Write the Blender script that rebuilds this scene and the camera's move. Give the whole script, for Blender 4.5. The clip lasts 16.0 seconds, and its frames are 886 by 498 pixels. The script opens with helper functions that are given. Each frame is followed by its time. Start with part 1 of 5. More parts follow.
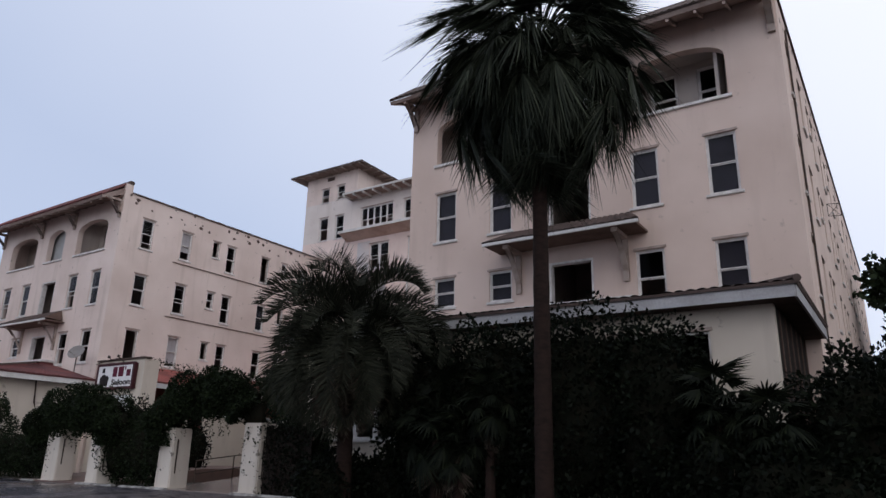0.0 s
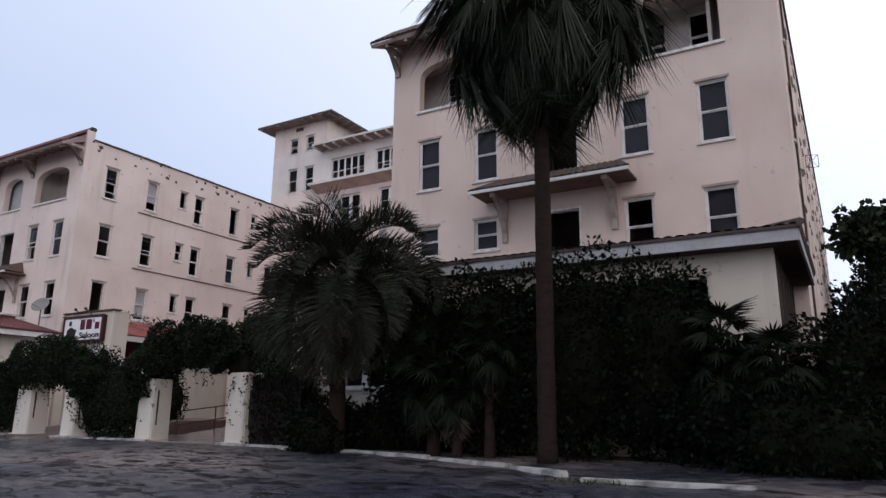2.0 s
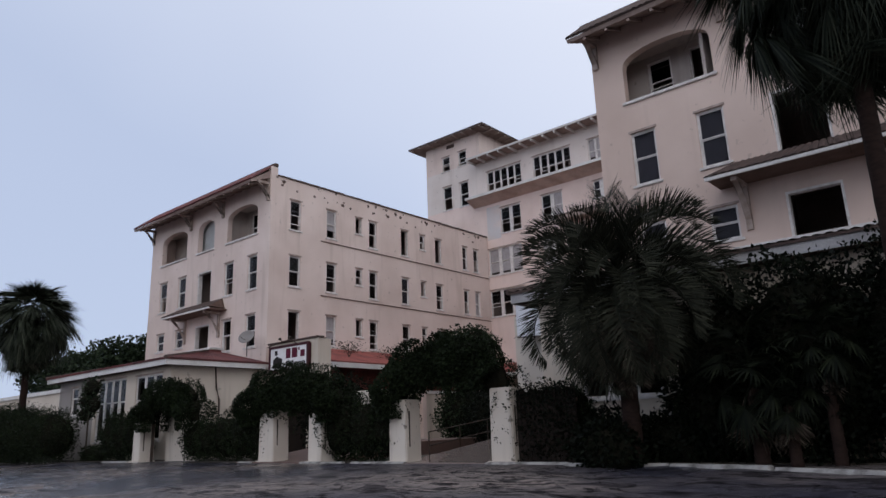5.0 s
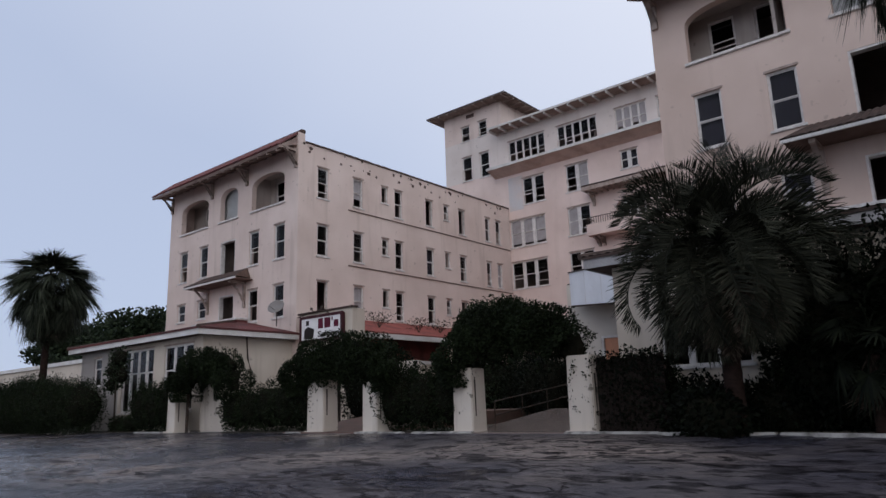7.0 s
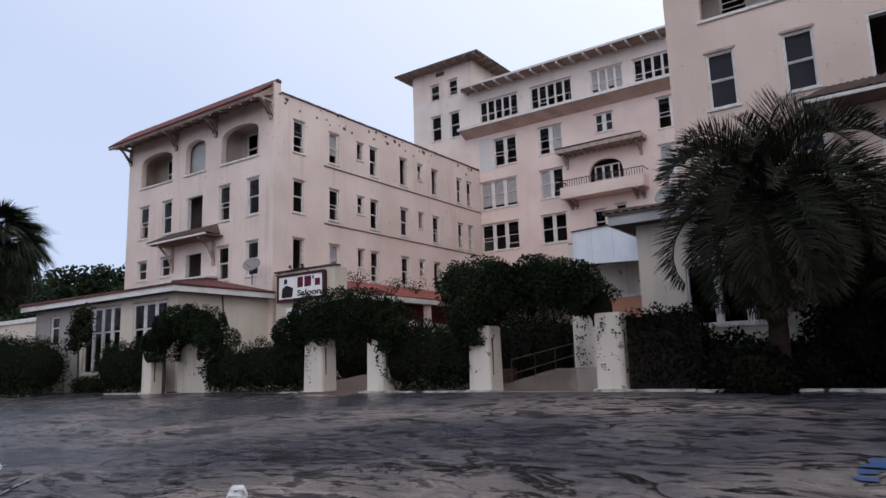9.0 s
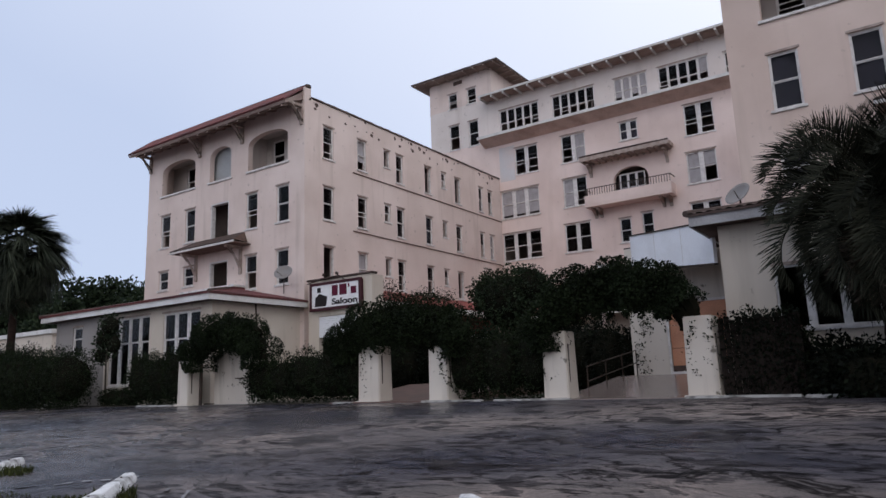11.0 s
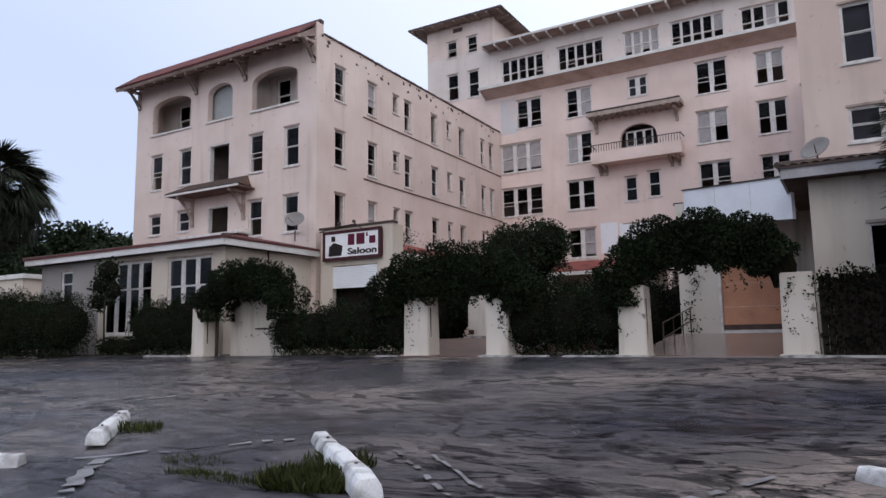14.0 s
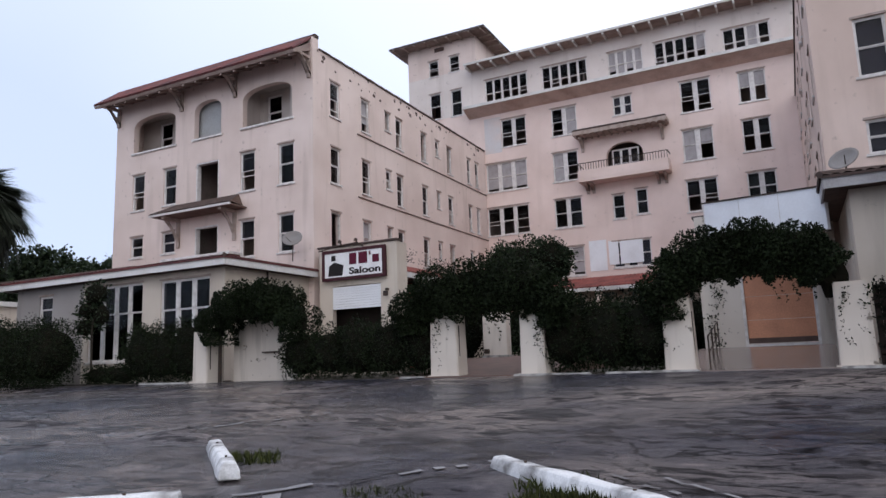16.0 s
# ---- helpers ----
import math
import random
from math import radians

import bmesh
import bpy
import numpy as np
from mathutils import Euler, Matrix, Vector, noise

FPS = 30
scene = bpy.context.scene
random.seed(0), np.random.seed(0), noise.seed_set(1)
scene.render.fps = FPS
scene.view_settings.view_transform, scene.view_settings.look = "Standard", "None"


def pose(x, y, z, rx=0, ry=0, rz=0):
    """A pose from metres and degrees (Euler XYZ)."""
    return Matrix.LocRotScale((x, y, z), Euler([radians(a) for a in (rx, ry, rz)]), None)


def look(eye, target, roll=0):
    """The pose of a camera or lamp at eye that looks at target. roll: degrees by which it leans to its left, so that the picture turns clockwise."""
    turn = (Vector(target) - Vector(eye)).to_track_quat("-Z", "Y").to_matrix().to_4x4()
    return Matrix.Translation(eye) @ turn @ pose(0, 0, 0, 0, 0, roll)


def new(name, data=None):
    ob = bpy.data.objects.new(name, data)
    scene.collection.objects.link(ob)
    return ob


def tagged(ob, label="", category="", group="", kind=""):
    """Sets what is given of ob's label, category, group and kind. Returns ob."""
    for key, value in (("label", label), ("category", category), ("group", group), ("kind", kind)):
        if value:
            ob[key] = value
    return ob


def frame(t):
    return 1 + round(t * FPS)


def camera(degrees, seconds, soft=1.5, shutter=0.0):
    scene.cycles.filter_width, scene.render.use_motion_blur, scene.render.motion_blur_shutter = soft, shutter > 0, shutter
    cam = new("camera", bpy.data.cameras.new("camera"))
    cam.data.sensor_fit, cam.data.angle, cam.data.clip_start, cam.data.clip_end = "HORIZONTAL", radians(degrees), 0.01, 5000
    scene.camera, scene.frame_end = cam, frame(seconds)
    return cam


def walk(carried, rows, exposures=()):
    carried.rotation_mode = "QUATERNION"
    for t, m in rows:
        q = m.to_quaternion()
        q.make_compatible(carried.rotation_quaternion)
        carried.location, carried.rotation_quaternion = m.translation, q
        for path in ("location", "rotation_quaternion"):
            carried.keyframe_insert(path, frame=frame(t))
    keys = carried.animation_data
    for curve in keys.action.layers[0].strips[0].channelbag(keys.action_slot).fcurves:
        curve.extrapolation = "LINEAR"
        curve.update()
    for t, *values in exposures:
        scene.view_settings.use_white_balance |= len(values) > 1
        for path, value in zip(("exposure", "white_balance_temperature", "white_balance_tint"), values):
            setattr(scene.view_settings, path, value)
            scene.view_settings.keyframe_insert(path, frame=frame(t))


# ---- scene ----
cam = camera(65.3, 16.0)
PATH = [
    (0, (0.428, -0.182, 1.148), (-0.634, 1.408, 1.731), 1.4),
    (0.5, (0.403, -0.174, 1.052), (-0.614, 1.445, 1.64), 0.9),
    (1, (0.277, -0.19, 0.997), (-0.761, 1.427, 1.554), 1.1),
    (1.5, (-0.022, -0.206, 0.951), (-0.966, 1.477, 1.475), 0.8),
    (2, (-0.564, -0.191, 0.971), (-1.55, 1.486, 1.434), 0.7),
    (2.5, (-1.186, -0.248, 0.967), (-2.397, 1.282, 1.404), -0.1),
    (3, (-1.772, -0.432, 0.97), (-3.026, 1.031, 1.505), -1.7),
    (3.5, (-2.348, -0.612, 0.984), (-3.641, 0.832, 1.478), -1.5),
    (4, (-3.098, -0.923, 1.026), (-4.379, 0.529, 1.528), -1.8),
    (6.5, (-6.255, -2.078, 0.852), (-7.49, -0.583, 1.34), -1.9),
    (7, (-6.856, -2.27, 0.881), (-8.108, -0.773, 1.32), -1.9),
    (7.5, (-7.448, -2.551, 0.739), (-8.64, -0.988, 1.108), -2.5),
    (8, (-8.139, -2.703, 0.716), (-9.333, -1.151, 1.123), -2.9),
    (8.5, (-8.667, -2.879, 0.647), (-9.833, -1.304, 1.048), -2.8),
    (9, (-9.312, -3.048, 0.783), (-10.441, -1.431, 1.119), -1.8),
    (11.5, (-12.433, -3.82, 0.655), (-13.529, -2.194, 1.05), -1.9),
    (12, (-13.094, -3.798, 0.717), (-14.236, -2.206, 1.119), 0.3),
    (12.5, (-13.61, -3.992, 0.662), (-14.695, -2.333, 0.925), -2.6),
    (13, (-14.3, -4.123, 0.629), (-15.356, -2.465, 1.0), -4.3),
    (13.5, (-14.724, -4.246, 0.539), (-15.74, -2.558, 0.882), 0.5),
    (14, (-15.363, -4.298, 0.635), (-16.367, -2.587, 0.887), -0.9),
    (14.5, (-16.042, -4.337, 0.729), (-17.008, -2.612, 1.03), -1.4),
    (15, (-16.592, -4.585, 0.592), (-17.457, -2.803, 0.866), -1.2),
    (15.5, (-17.22, -4.6, 0.566), (-18.069, -2.818, 0.891), -3.2),
    (16, (-17.728, -4.664, 0.565), (-18.618, -2.9, 0.88), -2.1),
]
EXPOSE = [(0, -0.38), (1.5, -0.28), (2.5, -0.08), (3.5, -0.46), (4, -0.42), (6.5, -0.46), (7.5, -0.52), (8, -0.42), (8.5, -0.54), (9, -0.17), (11.5, -0.36), (12.5, -0.48), (13, -0.16), (13.5, -0.32), (14, -0.06), (14.5, -0.04), (15, -0.13), (15.5, 0.05), (16, 0.03)]
walk(cam, [(t, look(eye, target, roll)) for t, eye, target, roll in PATH], EXPOSE)

# ---- sky and sun: overcast evening ----
SKY, SUN = 1.60, 0.42
world = bpy.data.worlds.new("overcast_sky")
scene.world = world
world.use_nodes = True
wn, wl = world.node_tree.nodes, world.node_tree.links
wn.clear()
w_out, w_bg = wn.new("ShaderNodeOutputWorld"), wn.new("ShaderNodeBackground")
w_sky, w_co, w_map = wn.new("ShaderNodeTexSky"), wn.new("ShaderNodeTexCoord"), wn.new("ShaderNodeVectorMath")
w_sky.sky_type, w_sky.sun_disc = "NISHITA", False
w_sky.sun_elevation, w_sky.sun_rotation = radians(38), radians(150)
w_ramp, w_mix, w_scale, w_noise, w_add = wn.new("ShaderNodeValToRGB"), wn.new("ShaderNodeMixRGB"), wn.new("ShaderNodeMixRGB"), wn.new("ShaderNodeTexNoise"), wn.new("ShaderNodeMath")
w_map.operation = "DOT_PRODUCT"
w_map.inputs[1].default_value = (0.42, 0.10, 0.60)
w_noise.inputs["Scale"].default_value, w_noise.inputs["Detail"].default_value = 1.6, 3.0
w_add.operation, w_add.inputs[1].default_value = "MULTIPLY_ADD", 0.16
wl.new(w_co.outputs["Generated"], w_map.inputs[0])
wl.new(w_co.outputs["Generated"], w_noise.inputs["Vector"])
wl.new(w_noise.outputs["Fac"], w_add.inputs[0])
wl.new(w_map.outputs["Value"], w_add.inputs[2])
wl.new(w_add.outputs[0], w_ramp.inputs["Fac"])
w_ramp.color_ramp.elements[0].position, w_ramp.color_ramp.elements[0].color = 0.0, (0.44, 0.51, 0.68, 1)
w_ramp.color_ramp.elements[1].position, w_ramp.color_ramp.elements[1].color = 0.52, (0.81, 0.835, 0.93, 1)
w_scale.blend_type, w_scale.inputs[0].default_value, w_scale.inputs[2].default_value = "MULTIPLY", 1.0, (0.10, 0.10, 0.10, 1)
wl.new(w_sky.outputs["Color"], w_scale.inputs[1])
w_mix.inputs[0].default_value = 0.92
wl.new(w_scale.outputs["Color"], w_mix.inputs[1])
wl.new(w_ramp.outputs["Color"], w_mix.inputs[2])
wl.new(w_mix.outputs["Color"], w_bg.inputs["Color"])
w_bg.inputs["Strength"].default_value = SKY
wl.new(w_bg.outputs["Background"], w_out.inputs["Surface"])
sun = new("sun", bpy.data.lights.new("sun", "SUN"))
sun.data.energy, sun.data.angle, sun.data.color = SUN, radians(50), (1.0, 0.93, 0.88)
sun.matrix_world = look((12, -30, 26), (-20, 22, 0))


# ---- materials ----
def material(name, rough=0.8, metal=0.0):
    m = bpy.data.materials.new(name)
    m.use_nodes = True
    b = m.node_tree.nodes["Principled BSDF"]
    b.inputs["Roughness"].default_value, b.inputs["Metallic"].default_value = rough, metal
    return m, m.node_tree.nodes, m.node_tree.links, b


def noise_node(n, l, scale, detail=4.0, stretch=(1, 1, 1), space="Object"):
    co, mp, tx = n.new("ShaderNodeTexCoord"), n.new("ShaderNodeMapping"), n.new("ShaderNodeTexNoise")
    mp.inputs["Scale"].default_value = stretch
    tx.inputs["Scale"].default_value, tx.inputs["Detail"].default_value = scale, detail
    if space == "World":
        geo = n.new("ShaderNodeNewGeometry")
        l.new(geo.outputs["Position"], mp.inputs["Vector"])
    else:
        l.new(co.outputs["Object"], mp.inputs["Vector"])
    l.new(mp.outputs["Vector"], tx.inputs["Vector"])
    return tx


def ramp_node(n, l, source, stops):
    r = n.new("ShaderNodeValToRGB")
    while len(r.color_ramp.elements) < len(stops):
        r.color_ramp.elements.new(0.5)
    for e, (p, c) in zip(r.color_ramp.elements, stops):
        e.position, e.color = p, (*c, 1) if len(c) == 3 else c
    l.new(source, r.inputs["Fac"])
    return r


def mixed(n, l, kind, fac, a, b):
    m = n.new("ShaderNodeMixRGB")
    m.blend_type = kind
    for socket, v in zip(m.inputs, (fac, a, b)):
        if hasattr(v, "is_output"):
            l.new(v, socket)
        else:
            socket.default_value = v if isinstance(v, float) else (*v, 1)
    return m.outputs["Color"]


def bumped(n, l, b, height, strength, distance=0.02):
    bp = n.new("ShaderNodeBump")
    bp.inputs["Strength"].default_value, bp.inputs["Distance"].default_value = strength, distance
    l.new(height, bp.inputs["Height"])
    l.new(bp.outputs["Normal"], b.inputs["Normal"])


def stucco(name, base, dirt, stain=0.5, rough=0.9):
    """Painted stucco: broad patches, vertical runs, small chips and a fine float texture."""
    m, n, l, b = material(name, rough)
    broad = noise_node(n, l, 0.35, 5, space="World")
    runs = noise_node(n, l, 1.0, 4, (1.6, 1.6, 0.16), "World")
    chips = noise_node(n, l, 3.2, 8, space="World")
    fine = noise_node(n, l, 45, 3, space="World")
    light = tuple(min(1, c * 1.07) for c in base)
    dull = tuple(c * k for c, k in zip(base, (0.88, 0.85, 0.83)))
    col = ramp_node(n, l, broad.outputs["Fac"], [(0.3, dull), (0.7, light)]).outputs["Color"]
    r = ramp_node(n, l, runs.outputs["Fac"], [(0.56, (0, 0, 0)), (0.78, (stain, stain, stain))]).outputs["Color"]
    col = mixed(n, l, "MIX", r, col, dirt)
    c = ramp_node(n, l, chips.outputs["Fac"], [(0.66, (0, 0, 0)), (0.72, (stain, stain, stain))]).outputs["Color"]
    col = mixed(n, l, "MIX", c, col, tuple(x * 0.6 for x in dirt))
    l.new(col, b.inputs["Base Color"])
    bumped(n, l, b, fine.outputs["Fac"], 0.35, 0.006)
    return m


def worn(name, base, dark, scale=3.0, rough=0.7, amount=0.6, metal=0.0, bump=0.2, space="Object", stretch=(1, 1, 1), grain=0.12):
    """A surface of one colour with patches of a second one and a fine grain."""
    m, n, l, b = material(name, rough, metal)
    big, small = noise_node(n, l, scale, 6, stretch, space), noise_node(n, l, scale * 14, 3, stretch, space)
    k = ramp_node(n, l, big.outputs["Fac"], [(0.42, (0, 0, 0)), (0.72, (amount, amount, amount))]).outputs["Color"]
    col = mixed(n, l, "MIX", k, base, dark)
    g = ramp_node(n, l, small.outputs["Fac"], [(0.3, (1 - grain,) * 3), (0.7, (1 + grain * 0.7,) * 3)]).outputs["Color"]
    l.new(mixed(n, l, "MULTIPLY", 1.0, col, g), b.inputs["Base Color"])
    bumped(n, l, b, small.outputs["Fac"], bump, 0.01)
    return m


def leafy(name, low, high, rough=0.55):
    """Foliage: each leaf a shade of its own."""
    m, n, l, b = material(name, rough)
    geo = n.new("ShaderNodeNewGeometry")
    r = ramp_node(n, l, geo.outputs["Random Per Island"], [(0.0, low), (0.75, tuple((a + c) / 2 for a, c in zip(low, high))), (1.0, high)])
    big = noise_node(n, l, 0.8, 3, space="World")
    k = ramp_node(n, l, big.outputs["Fac"], [(0.3, (0.6, 0.6, 0.6)), (0.7, (1.25, 1.25, 1.25))]).outputs["Color"]
    l.new(mixed(n, l, "MULTIPLY", 1.0, r.outputs["Color"], k), b.inputs["Base Color"])
    b.inputs["Specular IOR Level"].default_value = 0.06
    return m


M_WALL = stucco("cream_stucco", (0.712, 0.594, 0.543), (0.34, 0.26, 0.21), 0.38)
M_WALL_EAST = stucco("warm_cream_stucco", (0.665, 0.53, 0.465), (0.36, 0.27, 0.22), 0.3)
M_WALL_PINK = stucco("peach_stucco", (0.768, 0.625, 0.573), (0.50, 0.38, 0.33), 0.2)
M_TOP = stucco("whitish_stucco", (0.70, 0.635, 0.60), (0.40, 0.33, 0.29), 0.35)
# Wall plaster darkened in colour for the shade behind the arches.
M_LOGGIA = stucco("shade_toned_loggia_plaster", (0.46, 0.41, 0.38), (0.20, 0.16, 0.14), 0.5)
M_WALL_LOW = stucco("pale_stucco", (0.60, 0.53, 0.455), (0.30, 0.25, 0.20), 0.45)
# Porch stucco greyed down to carry the shade at its left end.
M_WALL_SHADE = stucco("shaded_grey_stucco", (0.30, 0.275, 0.265), (0.15, 0.13, 0.12), 0.5)
M_PIER = stucco("white_limewash", (0.60, 0.545, 0.485), (0.16, 0.13, 0.10), 0.8)
M_TRIM = worn("white_painted_trim", (0.72, 0.685, 0.665), (0.36, 0.32, 0.30), 4, 0.6, 0.6)
M_FASCIA = worn("white_fascia_paint", (0.66, 0.64, 0.62), (0.40, 0.35, 0.32), 1.2, 0.6, 0.5)
M_TIMBER = worn("dark_eave_timber", (0.115, 0.078, 0.066), (0.06, 0.042, 0.038), 2.5, 0.8, 0.8)
M_BRACKET = worn("faded_bracket_paint", (0.42, 0.34, 0.30), (0.22, 0.16, 0.13), 3.0, 0.8, 0.7)
# Skirt plaster, browner than the wall to hold its underside shade.
M_SOFFIT = worn("shaded_skirt_plaster", (0.64, 0.48, 0.41), (0.42, 0.29, 0.235), 1.0, 0.85, 0.8)
M_EAVE = worn("faded_eave_boards", (0.36, 0.28, 0.25), (0.20, 0.14, 0.12), 1.4, 0.85, 0.8)
# Brown boards, darkened for canopy shade; the string courses share the tone.
M_SOFFIT_DARK = worn("brown_boards_with_shade", (0.17, 0.115, 0.095), (0.09, 0.06, 0.05), 1.6, 0.85, 0.8)
# Near-black: real boards on the fence, painted shade on porch side and interiors.
M_BOARDS_SHADE = worn("dark_boards_and_shade", (0.022, 0.016, 0.0135), (0.012, 0.009, 0.008), 1.4, 0.9, 0.7)
M_CURTAIN = worn("faded_curtain_cloth", (0.40, 0.375, 0.38), (0.26, 0.235, 0.235), 1.6, 0.95, 0.7)
M_FASCIA_GREY = worn("weathered_grey_fascia", (0.40, 0.39, 0.40), (0.24, 0.22, 0.22), 1.2, 0.6, 0.6)
M_SCREEN = worn("grey_blue_screen_paint", (0.42, 0.44, 0.45), (0.30, 0.29, 0.29), 0.9, 0.85, 0.6)
M_TILE = worn("red_clay_tile", (0.185, 0.070, 0.067), (0.070, 0.048, 0.053), 0.9, 0.75, 0.8)
M_TILE_RED = worn("terracotta_tile", (0.30, 0.098, 0.085), (0.13, 0.06, 0.055), 1.3, 0.75, 0.8)
M_TILE_DARK = worn("weathered_clay_tile", (0.105, 0.075, 0.066), (0.055, 0.045, 0.043), 1.6, 0.8, 0.8)
M_ROOF = worn("dark_roof_felt", (0.11, 0.09, 0.085), (0.05, 0.045, 0.045), 1.2, 0.85, 0.7)
# Room surfaces are toned down in colour so the rooms look unlit.
M_ROOM = worn("shade_toned_room_plaster", (0.26, 0.21, 0.19), (0.15, 0.12, 0.105), 0.8, 0.9, 0.7)
M_DOOR = worn("peach_plywood", (0.58, 0.27, 0.16), (0.38, 0.17, 0.10), 1.4, 0.7, 0.6)
M_BOARD = worn("white_boarding", (0.82, 0.83, 0.86), (0.62, 0.61, 0.62), 0.9, 0.55, 0.5, grain=0.03)
M_PATCH = worn("repainted_stucco", (0.60, 0.57, 0.57), (0.66, 0.56, 0.52), 0.9, 0.9, 0.9, grain=0.05)
M_BLIND = worn("slate_blind_cloth", (0.28, 0.275, 0.315), (0.20, 0.19, 0.21), 2.0, 0.9, 0.6)
M_IRON = worn("rusty_dark_iron", (0.05, 0.04, 0.035), (0.12, 0.06, 0.035), 8, 0.6, 0.6, 0.6)
M_DISH = worn("grey_dish_enamel", (0.20, 0.185, 0.18), (0.17, 0.14, 0.12), 3, 0.5, 0.6)
M_CONCRETE = worn("wet_concrete", (0.24, 0.195, 0.175), (0.13, 0.10, 0.09), 1.1, 0.2, 0.7, space="World")
M_BRICKPATH = worn("red_brick_dust_path", (0.135, 0.080, 0.065), (0.08, 0.055, 0.045), 2.2, 0.6, 0.7, space="World")
M_STOP = worn("chipped_white_concrete", (0.70, 0.70, 0.71), (0.12, 0.11, 0.105), 4.2, 0.75, 0.95)
M_KERB = worn("grimy_kerb_paint", (0.40, 0.385, 0.37), (0.06, 0.053, 0.047), 3.2, 0.8, 0.95, space="World")
M_BLUE = worn("worn_blue_road_paint", (0.014, 0.065, 0.20), (0.05, 0.055, 0.07), 2.5, 0.5, 0.9, space="World")
M_PAINT = worn("faded_road_paint", (0.21, 0.205, 0.215), (0.07, 0.066, 0.068), 4, 0.6, 0.95, space="World")
M_SIGNWHITE = worn("sign_face_white", (0.80, 0.79, 0.79), (0.62, 0.60, 0.60), 2, 0.4, 0.5)
M_SIGNFRAME = worn("maroon_sign_frame", (0.06, 0.02, 0.025), (0.05, 0.02, 0.02), 3, 0.5, 0.5)
M_SIGNRED = worn("maroon_lettering", (0.10, 0.012, 0.03), (0.06, 0.01, 0.02), 3, 0.5, 0.4)
M_SIGNDARK = worn("black_lettering", (0.02, 0.016, 0.016), (0.04, 0.03, 0.03), 3, 0.5, 0.4)
M_LEAF = leafy("vine_leaves", (0.008, 0.012, 0.006), (0.022, 0.032, 0.014))
# Leaf colour taken near black, so deep thicket shade is painted in.
M_LEAF_SHADE = leafy("shaded_shrub_leaves", (0.0025, 0.004, 0.0025), (0.008, 0.011, 0.0055))
M_LEAF_TREE = leafy("tree_leaves", (0.012, 0.020, 0.012), (0.040, 0.055, 0.028))
# Near-black filler colour that paints the shade inside foliage.
M_CORE = worn("foliage_shade", (0.010, 0.011, 0.008), (0.018, 0.014, 0.010), 3, 0.95, 0.6)
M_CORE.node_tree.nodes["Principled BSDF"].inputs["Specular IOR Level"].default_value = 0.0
M_FROND = leafy("palm_frond_green", (0.012, 0.016, 0.011), (0.075, 0.085, 0.058), 0.5)
# Shaded copy of the frond green for low palms under the trees.
M_FROND_SHADE = leafy("shaded_palmetto_green", (0.003, 0.0045, 0.003), (0.018, 0.022, 0.012), 0.6)
M_FROND_GREY = leafy("grey_green_frond", (0.012, 0.014, 0.010), (0.055, 0.057, 0.040), 0.6)
M_FROND_DRY = leafy("dry_palm_frond", (0.030, 0.023, 0.018), (0.15, 0.12, 0.095), 0.8)
M_TRUNK = worn("palm_trunk_bark", (0.026, 0.0155, 0.0125), (0.009, 0.006, 0.005), 5, 0.9, 0.8, bump=0.8, stretch=(1, 1, 2.5))
M_BARK = worn("tree_bark", (0.06, 0.05, 0.04), (0.03, 0.025, 0.02), 5, 0.9, 0.8, bump=0.6)
M_GRASS = leafy("grass_blades", (0.018, 0.024, 0.008), (0.075, 0.082, 0.028), 0.6)


def glass():
    m, n, l, b = material("old_window_glass", 0.04)
    b.inputs["Base Color"].default_value = (0.26, 0.26, 0.29, 1)
    b.inputs["Transmission Weight"].default_value, b.inputs["IOR"].default_value = 1.0, 1.17
    wave = noise_node(n, l, 2.5, 2)
    bumped(n, l, b, wave.outputs["Fac"], 0.05, 0.02)
    return m


M_GLASS = glass()


